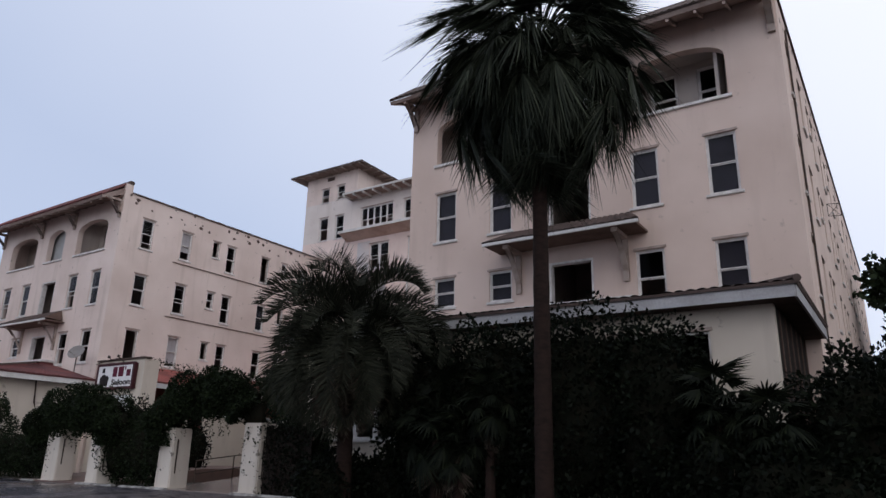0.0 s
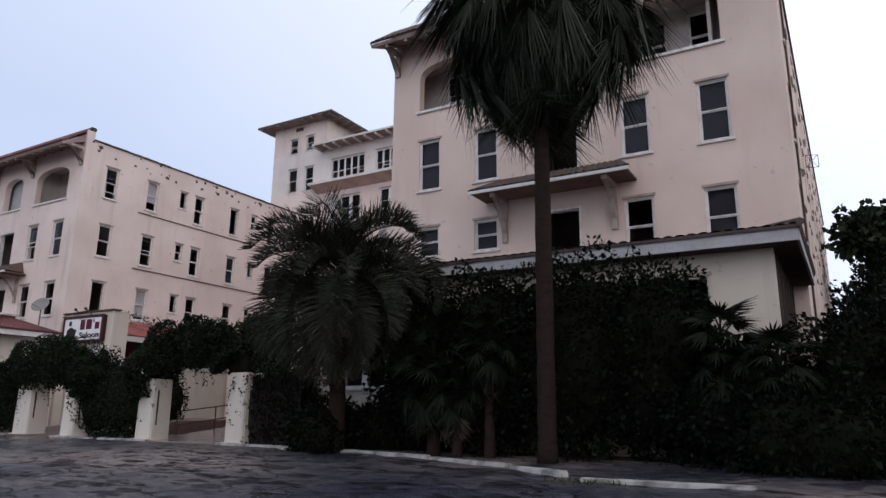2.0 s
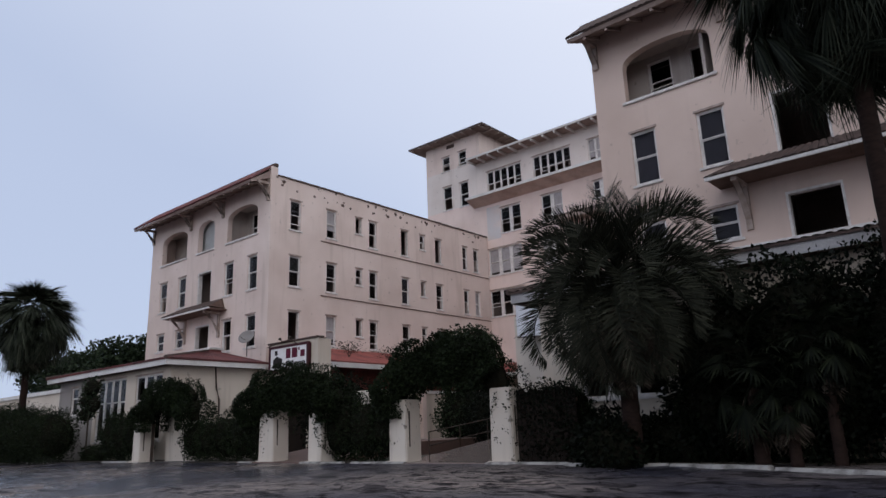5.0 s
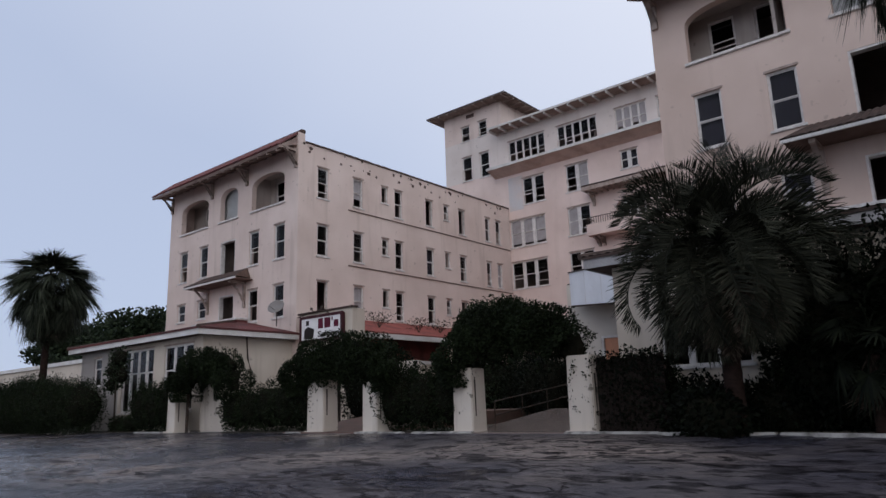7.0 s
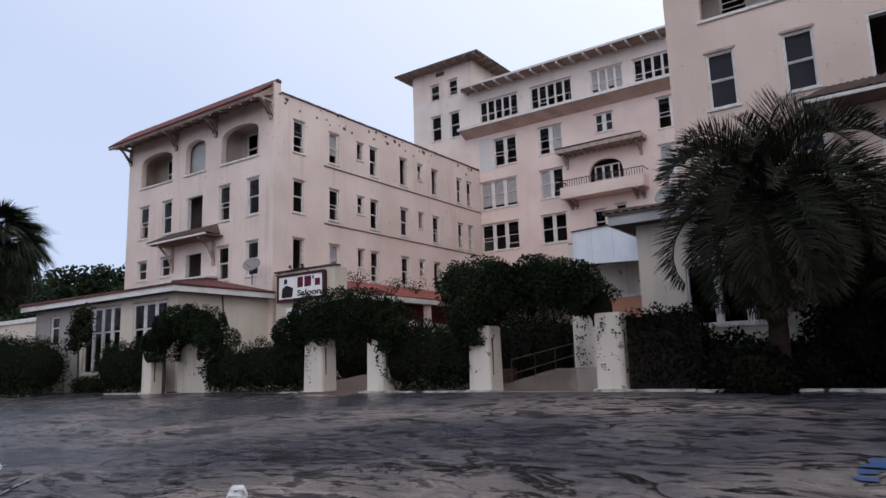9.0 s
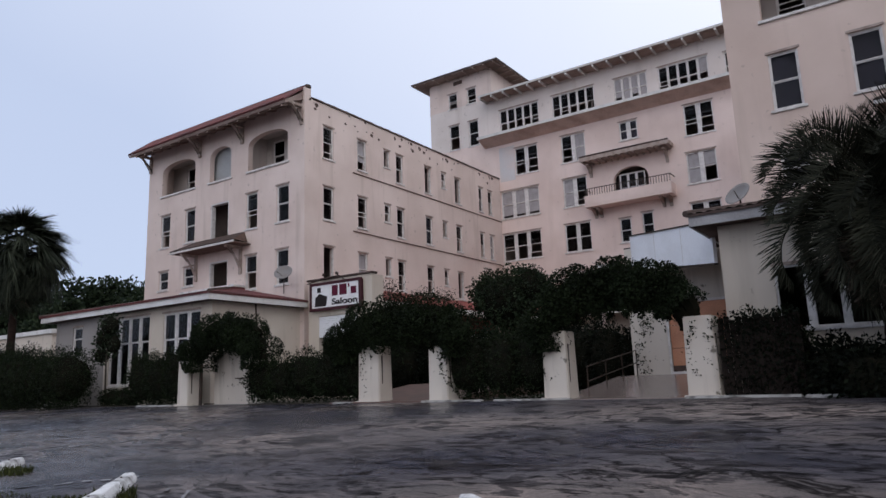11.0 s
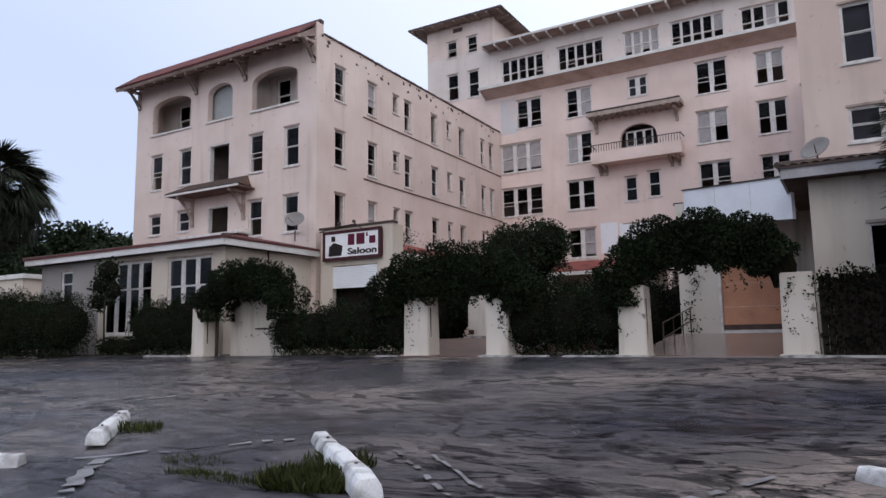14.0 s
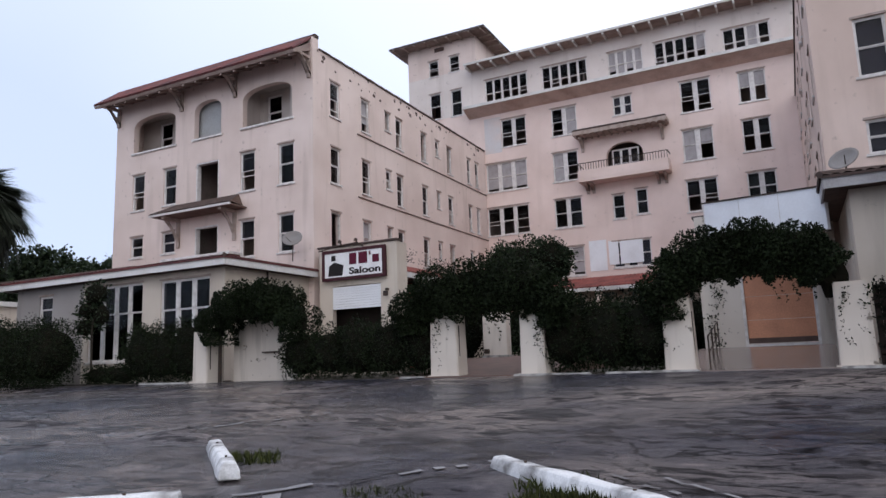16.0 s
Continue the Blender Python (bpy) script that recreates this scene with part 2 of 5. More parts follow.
def asphalt():
    """Old asphalt: a pale worn crust broken away in ragged flakes down to a dark damp layer, thin seams and grit."""
    m, n, l, b = material("broken_wet_asphalt", 0.5)
    broad = noise_node(n, l, 0.16, 5, space="World")
    crust = noise_node(n, l, 1.15, 10, (0.75, 1.2, 1), "World")
    crust.inputs["Distortion"].default_value, crust.inputs["Roughness"].default_value = 0.5, 0.6
    fine = noise_node(n, l, 3.4, 9, (0.6, 1.4, 1), "World")
    fine.inputs["Roughness"].default_value = 0.65
    grit = noise_node(n, l, 40, 4, space="World")
    vein = noise_node(n, l, 0.5, 8, (0.7, 1.3, 1), "World")
    vein.inputs["Roughness"].default_value, vein.inputs["Distortion"].default_value = 0.55, 0.6
    ragged = n.new("ShaderNodeMath")
    ragged.operation, ragged.inputs[1].default_value = "MULTIPLY_ADD", 0.34
    lowered = n.new("ShaderNodeMath")
    lowered.operation, lowered.inputs[1].default_value = "SUBTRACT", 0.17
    l.new(fine.outputs["Fac"], ragged.inputs[0])
    l.new(crust.outputs["Fac"], lowered.inputs[0])
    l.new(lowered.outputs[0], ragged.inputs[2])
    pale = ramp_node(n, l, broad.outputs["Fac"], [(0.36, (0.028, 0.030, 0.045)), (0.47, (0.050, 0.047, 0.056)), (0.55, (0.086, 0.075, 0.075)), (0.64, (0.150, 0.127, 0.118))]).outputs["Color"]
    gone = ramp_node(n, l, ragged.outputs[0], [(0.38, (0.85, 0.85, 0.85)), (0.445, (0.62, 0.62, 0.62)), (0.468, (0, 0, 0))]).outputs["Color"]
    col = mixed(n, l, "MIX", gone, pale, (0.020, 0.018, 0.021))
    lip = ramp_node(n, l, ragged.outputs[0], [(0.462, (1, 1, 1)), (0.474, (1.5, 1.46, 1.42)), (0.52, (1, 1, 1)), (0.60, (0.9, 0.9, 0.92)), (0.68, (1.5, 1.45, 1.4))]).outputs["Color"]
    col = mixed(n, l, "MULTIPLY", 1.0, col, lip)
    seam = ramp_node(n, l, vein.outputs["Fac"], [(0.470, (1, 1, 1)), (0.478, (0.16, 0.16, 0.17)), (0.486, (0.2, 0.2, 0.2)), (0.50, (1.05, 1.03, 1.02)), (0.56, (1.15, 1.12, 1.1)), (0.570, (0.24, 0.24, 0.24)), (0.58, (0.95, 0.95, 0.95))]).outputs["Color"]
    col = mixed(n, l, "MULTIPLY", 1.0, col, seam)
    flake = ramp_node(n, l, fine.outputs["Fac"], [(0.38, (0.2, 0.2, 0.21)), (0.405, (0.85, 0.85, 0.86)), (0.58, (1.2, 1.17, 1.14)), (0.66, (1.6, 1.52, 1.46))]).outputs["Color"]
    col = mixed(n, l, "MULTIPLY", 0.85, col, flake)
    g = ramp_node(n, l, grit.outputs["Fac"], [(0.3, (0.7, 0.7, 0.7)), (0.7, (1.25, 1.25, 1.25))]).outputs["Color"]
    l.new(mixed(n, l, "MULTIPLY", 1.0, col, g), b.inputs["Base Color"])
    pos, xyz, wet = n.new("ShaderNodeNewGeometry"), n.new("ShaderNodeSeparateXYZ"), n.new("ShaderNodeMapRange")
    l.new(pos.outputs["Position"], xyz.inputs[0])
    l.new(xyz.outputs["X"], wet.inputs["Value"])
    wet.inputs["From Min"].default_value, wet.inputs["From Max"].default_value = -18.0, -25.0
    damp = mixed(n, l, "MULTIPLY", 1.0, wet.outputs["Result"], ramp_node(n, l, vein.outputs["Fac"], [(0.42, (0, 0, 0)), (0.5, (1, 1, 1))]).outputs["Color"])
    rough = ramp_node(n, l, broad.outputs["Fac"], [(0.40, (0.20,) * 3), (0.48, (0.42,) * 3), (0.62, (0.7,) * 3)]).outputs["Color"]
    l.new(mixed(n, l, "MIX", damp, rough, (0.16, 0.16, 0.16)), b.inputs["Roughness"])
    gloss = ramp_node(n, l, col, [(0.02, (0.02,) * 3), (0.07, (0.2,) * 3), (0.16, (0.34,) * 3)]).outputs["Color"]
    l.new(mixed(n, l, "MIX", damp, gloss, (0.5, 0.5, 0.5)), b.inputs["Specular IOR Level"])
    h = mixed(n, l, "ADD", 0.10, mixed(n, l, "MULTIPLY", 0.8, crust.outputs["Color"], fine.outputs["Color"]), grit.outputs["Color"])
    bumped(n, l, b, h, 0.9, 0.2)
    return m


M_ASPHALT = asphalt()
for m in (M_TILE, M_TILE_RED, M_TILE_DARK, M_ROOF, M_TIMBER, M_SIGNFRAME, M_SIGNRED, M_SIGNDARK, M_TRUNK, M_BARK, M_BRACKET, M_SOFFIT, M_SOFFIT_DARK, M_BOARDS_SHADE, M_EAVE, M_ROOM):
    m.node_tree.nodes["Principled BSDF"].inputs["Specular IOR Level"].default_value = 0.12
M_SOIL = worn("dark_leaf_litter", (0.035, 0.028, 0.020), (0.06, 0.05, 0.035), 1.5, 0.9, 0.8, bump=0.6, space="World")


# ---- building blocks ----
def link(name, me, mat, parent=None, label="", at=None):
    ob = new(name, me)
    if mat and not me.materials:
        me.materials.append(mat)
    if parent:
        ob.parent = parent
    if at:
        ob.matrix_local = at
    return tagged(ob, label)


def part(name, bm, mat, parent=None, label="", at=None, smooth=False):
    me = bpy.data.meshes.new(name)
    bmesh.ops.recalc_face_normals(bm, faces=bm.faces)
    bm.to_mesh(me)
    bm.free()
    if smooth:
        for p in me.polygons:
            p.use_smooth = True
    return link(name, me, mat, parent, label, at)


def raw(name, verts, faces, mat, parent=None, label="", at=None):
    me = bpy.data.meshes.new(name)
    me.from_pydata(verts, [], faces)
    return link(name, me, mat, parent, label, at)


def thing(name, label, category, group="", at=(0, 0, 0), kind=""):
    ob = new(name)
    ob.location = at
    return tagged(ob, label, category, group, kind)


def box(bm, x0, x1, y0, y1, z0, z1, bevel=0.0):
    vs = [bm.verts.new(p) for p in ((x0, y0, z0), (x1, y0, z0), (x1, y1, z0), (x0, y1, z0), (x0, y0, z1), (x1, y0, z1), (x1, y1, z1), (x0, y1, z1))]
    fs = [bm.faces.new([vs[i] for i in f]) for f in ((3, 2, 1, 0), (4, 5, 6, 7), (0, 1, 5, 4), (1, 2, 6, 5), (2, 3, 7, 6), (3, 0, 4, 7))]
    if bevel:
        bmesh.ops.bevel(bm, geom=list({e for f in fs for e in f.edges}), offset=bevel, segments=2, affect="EDGES")
    return bm


def boxes(*rows, bevel=0.0):
    bm = bmesh.new()
    for r in rows:
        box(bm, *r, bevel=bevel)
    return bm


def prism(bm, outline, axis, a, b):
    """An outline in two axes, drawn out along the third from a to b."""
    def put(p, v):
        return {"x": (v, *p), "y": (p[0], v, p[1]), "z": (*p, v)}[axis]
    lo, hi = [bm.verts.new(put(p, a)) for p in outline], [bm.verts.new(put(p, b)) for p in outline]
    k = len(outline)
    bm.faces.new(lo[::-1]), bm.faces.new(hi)
    for i in range(k):
        bm.faces.new((lo[i], lo[(i + 1) % k], hi[(i + 1) % k], hi[i]))
    return bm


def tube(bm, pts, radii, sides=8):
    """A tapered tube through points."""
    rings = []
    for i, p in enumerate(pts):
        d = (Vector(pts[min(i + 1, len(pts) - 1)]) - Vector(pts[max(i - 1, 0)])).normalized()
        u = d.orthogonal().normalized() if abs(d.z) < 0.99 else Vector((1, 0, 0))
        v = d.cross(u)
        rings.append([bm.verts.new(Vector(p) + radii[i] * (math.cos(2 * math.pi * k / sides) * u + math.sin(2 * math.pi * k / sides) * v)) for k in range(sides)])
    for a, b in zip(rings, rings[1:]):
        for k in range(sides):
            bm.faces.new((a[k], a[(k + 1) % sides], b[(k + 1) % sides], b[k]))
    bm.faces.new(rings[0][::-1]), bm.faces.new(rings[-1])
    return bm


def axes(o, u, nrm):
    """Local x along the wall, y into it, z up, with its origin at o."""
    u, y = Vector(u), -Vector(nrm)
    return Matrix(((u.x, y.x, 0, o[0]), (u.y, y.y, 0, o[1]), (0, 0, 1, o[2]), (0, 0, 0, 1)))


def pierced(name, m, length, z0, z1, th, holes, mat, parent, arches=()):
    """A wall of that thickness along local x, with openings (u0, u1, z0, z1) through it; arches fill the tops of some to a curve."""
    us = sorted({0.0, length, *(h[0] for h in holes), *(h[1] for h in holes)})
    zs = sorted({z0, z1, *(h[2] for h in holes), *(h[3] for h in holes)})
    vs, fs = [], []

    def quad(a, b, c, d):
        vs.extend((a, b, c, d))
        k = len(vs)
        fs.append((k - 4, k - 3, k - 2, k - 1))
    for a, b in zip(us, us[1:]):
        for c, d in zip(zs, zs[1:]):
            if any(h[0] <= a and b <= h[1] and h[2] <= c and d <= h[3] for h in holes):
                continue
            quad((a, 0, c), (b, 0, c), (b, 0, d), (a, 0, d))
            quad((b, th, c), (a, th, c), (a, th, d), (b, th, d))
    for a, b, c, d in holes:
        quad((a, 0, c), (a, th, c), (b, th, c), (b, 0, c))
        quad((a, 0, d), (b, 0, d), (b, th, d), (a, th, d))
        quad((a, 0, c), (a, 0, d), (a, th, d), (a, th, c))
        quad((b, 0, c), (b, th, c), (b, th, d), (b, 0, d))
    quad((0, 0, z1), (length, 0, z1), (length, th, z1), (0, th, z1))
    quad((0, 0, z0), (0, 0, z1), (0, th, z1), (0, th, z0))
    quad((length, 0, z0), (length, th, z0), (length, th, z1), (length, 0, z1))
    for a, b, spring, top in arches:
        k, half, mid = 14, (b - a) / 2, (a + b) / 2
        curve = [(mid - half * math.cos(math.pi * i / k), spring + (top - 0.04 - spring) * math.sin(math.pi * i / k) ** 0.8) for i in range(k + 1)]
        for (p, q), (r, s) in zip(curve, curve[1:]):
            quad((p, 0, q), (r, 0, s), (r, 0, top), (p, 0, top))
            quad((r, th, s), (p, th, q), (p, th, top), (r, th, top))
            quad((p, 0, q), (p, th, q), (r, th, s), (r, 0, s))
    return raw(name, vs, fs, mat, parent, at=m)


MESHES = {}


def kept(key, name, rows, mat, parent, at, label="", bevel=0.0):
    """A mesh of boxes, built once for each key and shared."""
    if key not in MESHES:
        me = bpy.data.meshes.new(name)
        bm = boxes(*rows, bevel=bevel)
        bm.to_mesh(me)
        bm.free()
        me.materials.append(mat)
        MESHES[key] = me
    return link(name, MESHES[key], None, parent, label, at)


def ring(bm, x0, x1, z0, z1, t, y0, y1):
    """A closed rectangular frame, t wide, from y0 to y1 deep."""
    outer, inner = ((x0, z0), (x1, z0), (x1, z1), (x0, z1)), ((x0 + t, z0 + t), (x1 - t, z0 + t), (x1 - t, z1 - t), (x0 + t, z1 - t))
    v = [[bm.verts.new((x, y, z)) for x, z in loop] for loop in (outer, inner) for y in (y0, y1)]
    for i in range(4):
        j = (i + 1) % 4
        bm.faces.new((v[0][i], v[0][j], v[2][j], v[2][i])), bm.faces.new((v[1][j], v[1][i], v[3][i], v[3][j]))
        bm.faces.new((v[0][j], v[0][i], v[1][i], v[1][j])), bm.faces.new((v[2][i], v[2][j], v[3][j], v[3][i]))
    return bm


def ring_slab(x0, x1, y0, y1, a0, a1, b0, b1, z0, z1):
    """A flat slab with a rectangular hole, made of four boards."""
    return boxes((x0, x1, y0, b0, z0, z1), (x0, x1, b1, y1, z0, z1), (x0, a0, b0, b1, z0, z1), (a1, x1, b0, b1, z0, z1))


def kept_ring(key, name, dims, mat, parent, at):
    if key not in MESHES:
        me = bpy.data.meshes.new(name)
        bm = ring(bmesh.new(), *dims)
        bm.to_mesh(me)
        bm.free()
        me.materials.append(mat)
        MESHES[key] = me
    return link(name, MESHES[key], None, parent, "", at)


def each(name, rows, mat, parent, at=None):
    for r in rows:
        part(name, boxes(r), mat, parent, at=at)


def window(parent, m, u0, u1, z0, z1, style="hung", lights=1, sill=True, rail=0.5, bar=0.05):
    """A timber sash window in its opening: frame > sashes, panes, sill. style: hung, open (lower glass gone), bare (all glass gone), blind, curtain."""
    w, h = round(u1 - u0, 2), round(z1 - z0, 2)
    at = m @ Matrix.Translation((u0, 0, z0))
    t = 0.055
    win = kept_ring(("frame", w, h), "window", (0, w, 0, h, t, 0.06, 0.2), M_TRIM, parent, at)
    for i in range(1, lights):
        kept(("mullion", h, bar), "mullion", [(-bar, bar, 0.07, 0.17, t, h - t)], M_TRIM, win, Matrix.Translation((w * i / lights, 0, 0)))
    mid = h * rail
    if sill:
        kept(("sill", w), "sill", [(-0.1, w + 0.1, -0.07, 0.06, -0.1, -0.005)], M_TRIM, win, Matrix(), bevel=0.012)
        kept(("head", w), "head_moulding", [(-0.07, w + 0.07, -0.035, 0.03, 0.005, 0.09)], M_BRACKET, win, Matrix.Translation((0, 0, h)))
    for i in range(lights):
        a, b = w * i / lights + (t if i == 0 else bar), w * (i + 1) / lights - (t if i == lights - 1 else bar)
        s, c = 0.04, round(b - a, 3)
        lo, hi = (0, c, 0, mid - t, s, 0, 0.035), (0, c, 0, h - t - mid, s, 0, 0.035)
        k = random.random()
        drawn = style == "curtain" or (style == "mixed" and 0.34 < k < 0.46)
        gone = style == "bare" or (style == "mixed" and k < 0.25)
        half = style == "open" or (style == "mixed" and k > 0.62)
        if not gone:
            kept_ring(("usash", c, h, rail), "upper_sash", hi, M_TRIM, win, Matrix.Translation((a, 0.09, mid)))
            if not drawn:
                p = kept(("upane", c, h, rail), "pane", [(s, c - s, 0.012, 0.018, s, h - t - mid - s)], M_GLASS, win, Matrix.Translation((a, 0.09, mid)))
                p.visible_shadow = False
            raise_by = random.choice((0.0, 0.0, mid * 0.35, mid * 0.7)) if half else 0.0
            kept_ring(("lsash", c, h, rail), "lower_sash", lo, M_TRIM, win, Matrix.Translation((a, 0.13, t + raise_by)))
            if not half and not drawn:
                p = kept(("lpane", c, h, rail), "pane", [(s, c - s, 0.012, 0.018, s, mid - t - s)], M_GLASS, win, Matrix.Translation((a, 0.13, t)))
                p.visible_shadow = False
        if drawn:
            drop = random.choice((0.45, 0.72, 0.9, 0.96))
            kept(("curtain", c, h, drop), "curtain", [(0, c, 0, 0.012, (h - 2 * t) * (1 - drop), h - 2 * t)], M_CURTAIN, win, Matrix.Translation((a, 0.175, t)))
        if style == "blind" or (style == "mixed" and 0.25 < k < 0.34):
            kept(("blind", c, h), "blind", [(0, c, 0, 0.01, 0, h - 2 * t)], M_BLIND, win, Matrix.Translation((a, 0.24, t)))
    return win


def corrugated(bm, a, b, c, d, pitch=0.26, rise=0.045):
    """A tiled slope: rounded columns running from the eave line a-b up to the top line d-c, with a plain underside."""
    a, b, c, d = map(Vector, (a, b, c, d))
    n = max(2, int((b - a).length / pitch)) * 4
    up = (b - a).cross(d - a).normalized()
    rows = []
    for i in range(n + 1):
        k = i / n
        lift = up * (rise * abs(math.sin(math.pi * i / 4)))
        rows.append((bm.verts.new(a.lerp(b, k) + lift), bm.verts.new(d.lerp(c, k) + lift)))
    for p, q in zip(rows, rows[1:]):
        bm.faces.new((p[0], q[0], q[1], p[1]))
    low = [bm.verts.new(v - up * 0.07) for v in (a, b, c, d)]
    bm.faces.new(low)
    for i, (p, q) in enumerate(((a, b), (b, c), (c, d), (d, a))):
        bm.faces.new((low[i], low[(i + 1) % 4], bm.verts.new(q), bm.verts.new(p)))
    return bm


def brace(parent, x, y, z, reach, drop, width=0.16, name="bracket"):
    """A curved timber knee brace against a wall that faces -y; its top at z, its foot drop below."""
    bm = bmesh.new()
    k, outer, inner = 8, [], []
    for i in range(k + 1):
        s = i / k
        outer.append((y - reach * (1 - s) ** 1.0 * 1.0, z - drop * s ** 1.6))
        inner.append((y - reach * (1 - s) ** 1.0 * 0.80 + 0.0, z - 0.16 - (drop - 0.16) * s ** 1.3 * 0.86))
    prism(bm, outer + [(y, z - drop - 0.1), (y - 0.02, z - drop - 0.1)][:1] + inner[::-1], "x", x - width / 2, x + width / 2)
    box(bm, x - width / 2, x + width / 2, y - 0.12, y - 0.003, z - drop - 0.12, z)
    box(bm, x - width / 2, x + width / 2, y - reach, y - 0.1, z - 0.14, z)
    return part(name, bm, M_BRACKET, parent)


# ---- ground ----
def slope(x, y):
    """The lot falls gently from the kerb towards the road."""
    if y > 14.6:
        return 0.0
    bumps = 0.018 * math.sin(x * 0.9 + y * 0.4) * math.sin(y * 0.8 - x * 0.3)
    return max(-0.52, 0.037 * (y - 14.6)) + bumps * min(1, (14.6 - y) / 2)


def heave(x, y):
    """Low ridges and dips of the broken surface."""
    v = Vector((x * 0.55, y * 0.8, 0.0))
    v += 0.9 * Vector((noise.noise(v * 1.7), noise.noise(v * 1.7 + Vector((9, 4, 2))), 0))
    slab = noise.noise(Vector((x * 0.8, y * 1.1, 3.0))) + 0.4 * noise.noise(Vector((x * 2.1, y * 2.6, 7.0)))
    return 0.026 * noise.fractal(v, 0.9, 2.1, 5) + 0.022 * min(1, max(0, slab * 5 + 0.8))


gx = [-700, -400, -250, -160, -110] + [-80 + 2.0 * i for i in range(23)] + [-35 + 0.16 * i for i in range(244)] + [5, 7, 10, 14, 20, 30, 50, 90, 160, 300, 700]
gy = [-700, -300, -120, -60, -30, -20, -13, -9] + [-7 + 0.12 * i for i in range(180)] + [14.6, 15.0, 20, 40, 80, 160, 350, 1200]
gv = [(x, y, (slope(x, y) + (heave(x, y) if -7 <= y < 14.4 and -35 <= x <= 4 else 0)) if y > -25 else -0.52) for y in gy for x in gx]
W = len(gx)
gf = [(j * W + i, j * W + i + 1, (j + 1) * W + i + 1, (j + 1) * W + i) for j in range(len(gy) - 1) for i in range(W - 1)]
ground = raw("ground", gv, gf, M_ASPHALT)
for f in ground.data.polygons:
    f.use_smooth = True
tagged(ground, "cracked wet grey asphalt parking lot", "ground", kind="structure")
yard = part("garden_bed", boxes((-70, -38.6, 15.3, 17.0, -0.2, 0.03), (-34.2, -28.3, 15.05, 22.2, -0.2, 0.03), (-24.3, -21.1, 15.05, 22.2, -0.2, 0.03), (-38.0, -17, 22.2, 40, -0.2, 0.025), (-16.0, 30, 15.0, 60, -0.2, 0.03), (-120, -53.5, 17.0, 60, -0.2, 0.025)), M_SOIL)
tagged(yard, "dark soil and leaf litter under the planting", "ground", kind="structure")
bm = bmesh.new()
prism(bm, [(14.7, -0.2), (24.5, -0.2), (24.5, 0.6), (19.4, 0.56), (15.4, 0.06), (14.7, 0.045)], "x", -29.4, -24.35)
path_1 = part("pavement", bm, M_BRICKPATH)
tagged(path_1, "reddish brick dust path through the garden gate", "path", kind="structure")
bm = bmesh.new()
prism(bm, [(14.75, -0.2), (22.0, -0.2), (22.0, 0.6), (20.2, 0.6), (15.4, 0.05), (14.75, 0.03)], "x", -20.7, -16.75)
tagged(part("ramp", bm, M_CONCRETE), "pale wet concrete ramp up to the entrance", "ramp", kind="structure")


# ---- the two wings ----
YF = 22.26
FRONT = [(-5.42, 9.68, 11.80), (-2.87, 9.68, 11.80), (2.87, 9.68, 11.80), (5.45, 9.68, 11.80), (-5.42, 6.92, 8.12), (-2.87, 6.92, 8.12), (2.87, 6.15, 8.12), (5.45, 6.15, 8.12)]
SIDE = [(23.74, 24.58, 0), (26.67, 27.49, 0), (29.20, 29.78, 1), (30.45, 31.19, 0), (33.63, 34.39, 0), (35.67, 36.21, 1), (37.39, 38.15, 0), (40.74, 41.34, 0), (42.16, 42.80, 0)]
ARCHES = [(-4.22, 3.45), (-0.05, 2.02), (4.18, 3.35)]


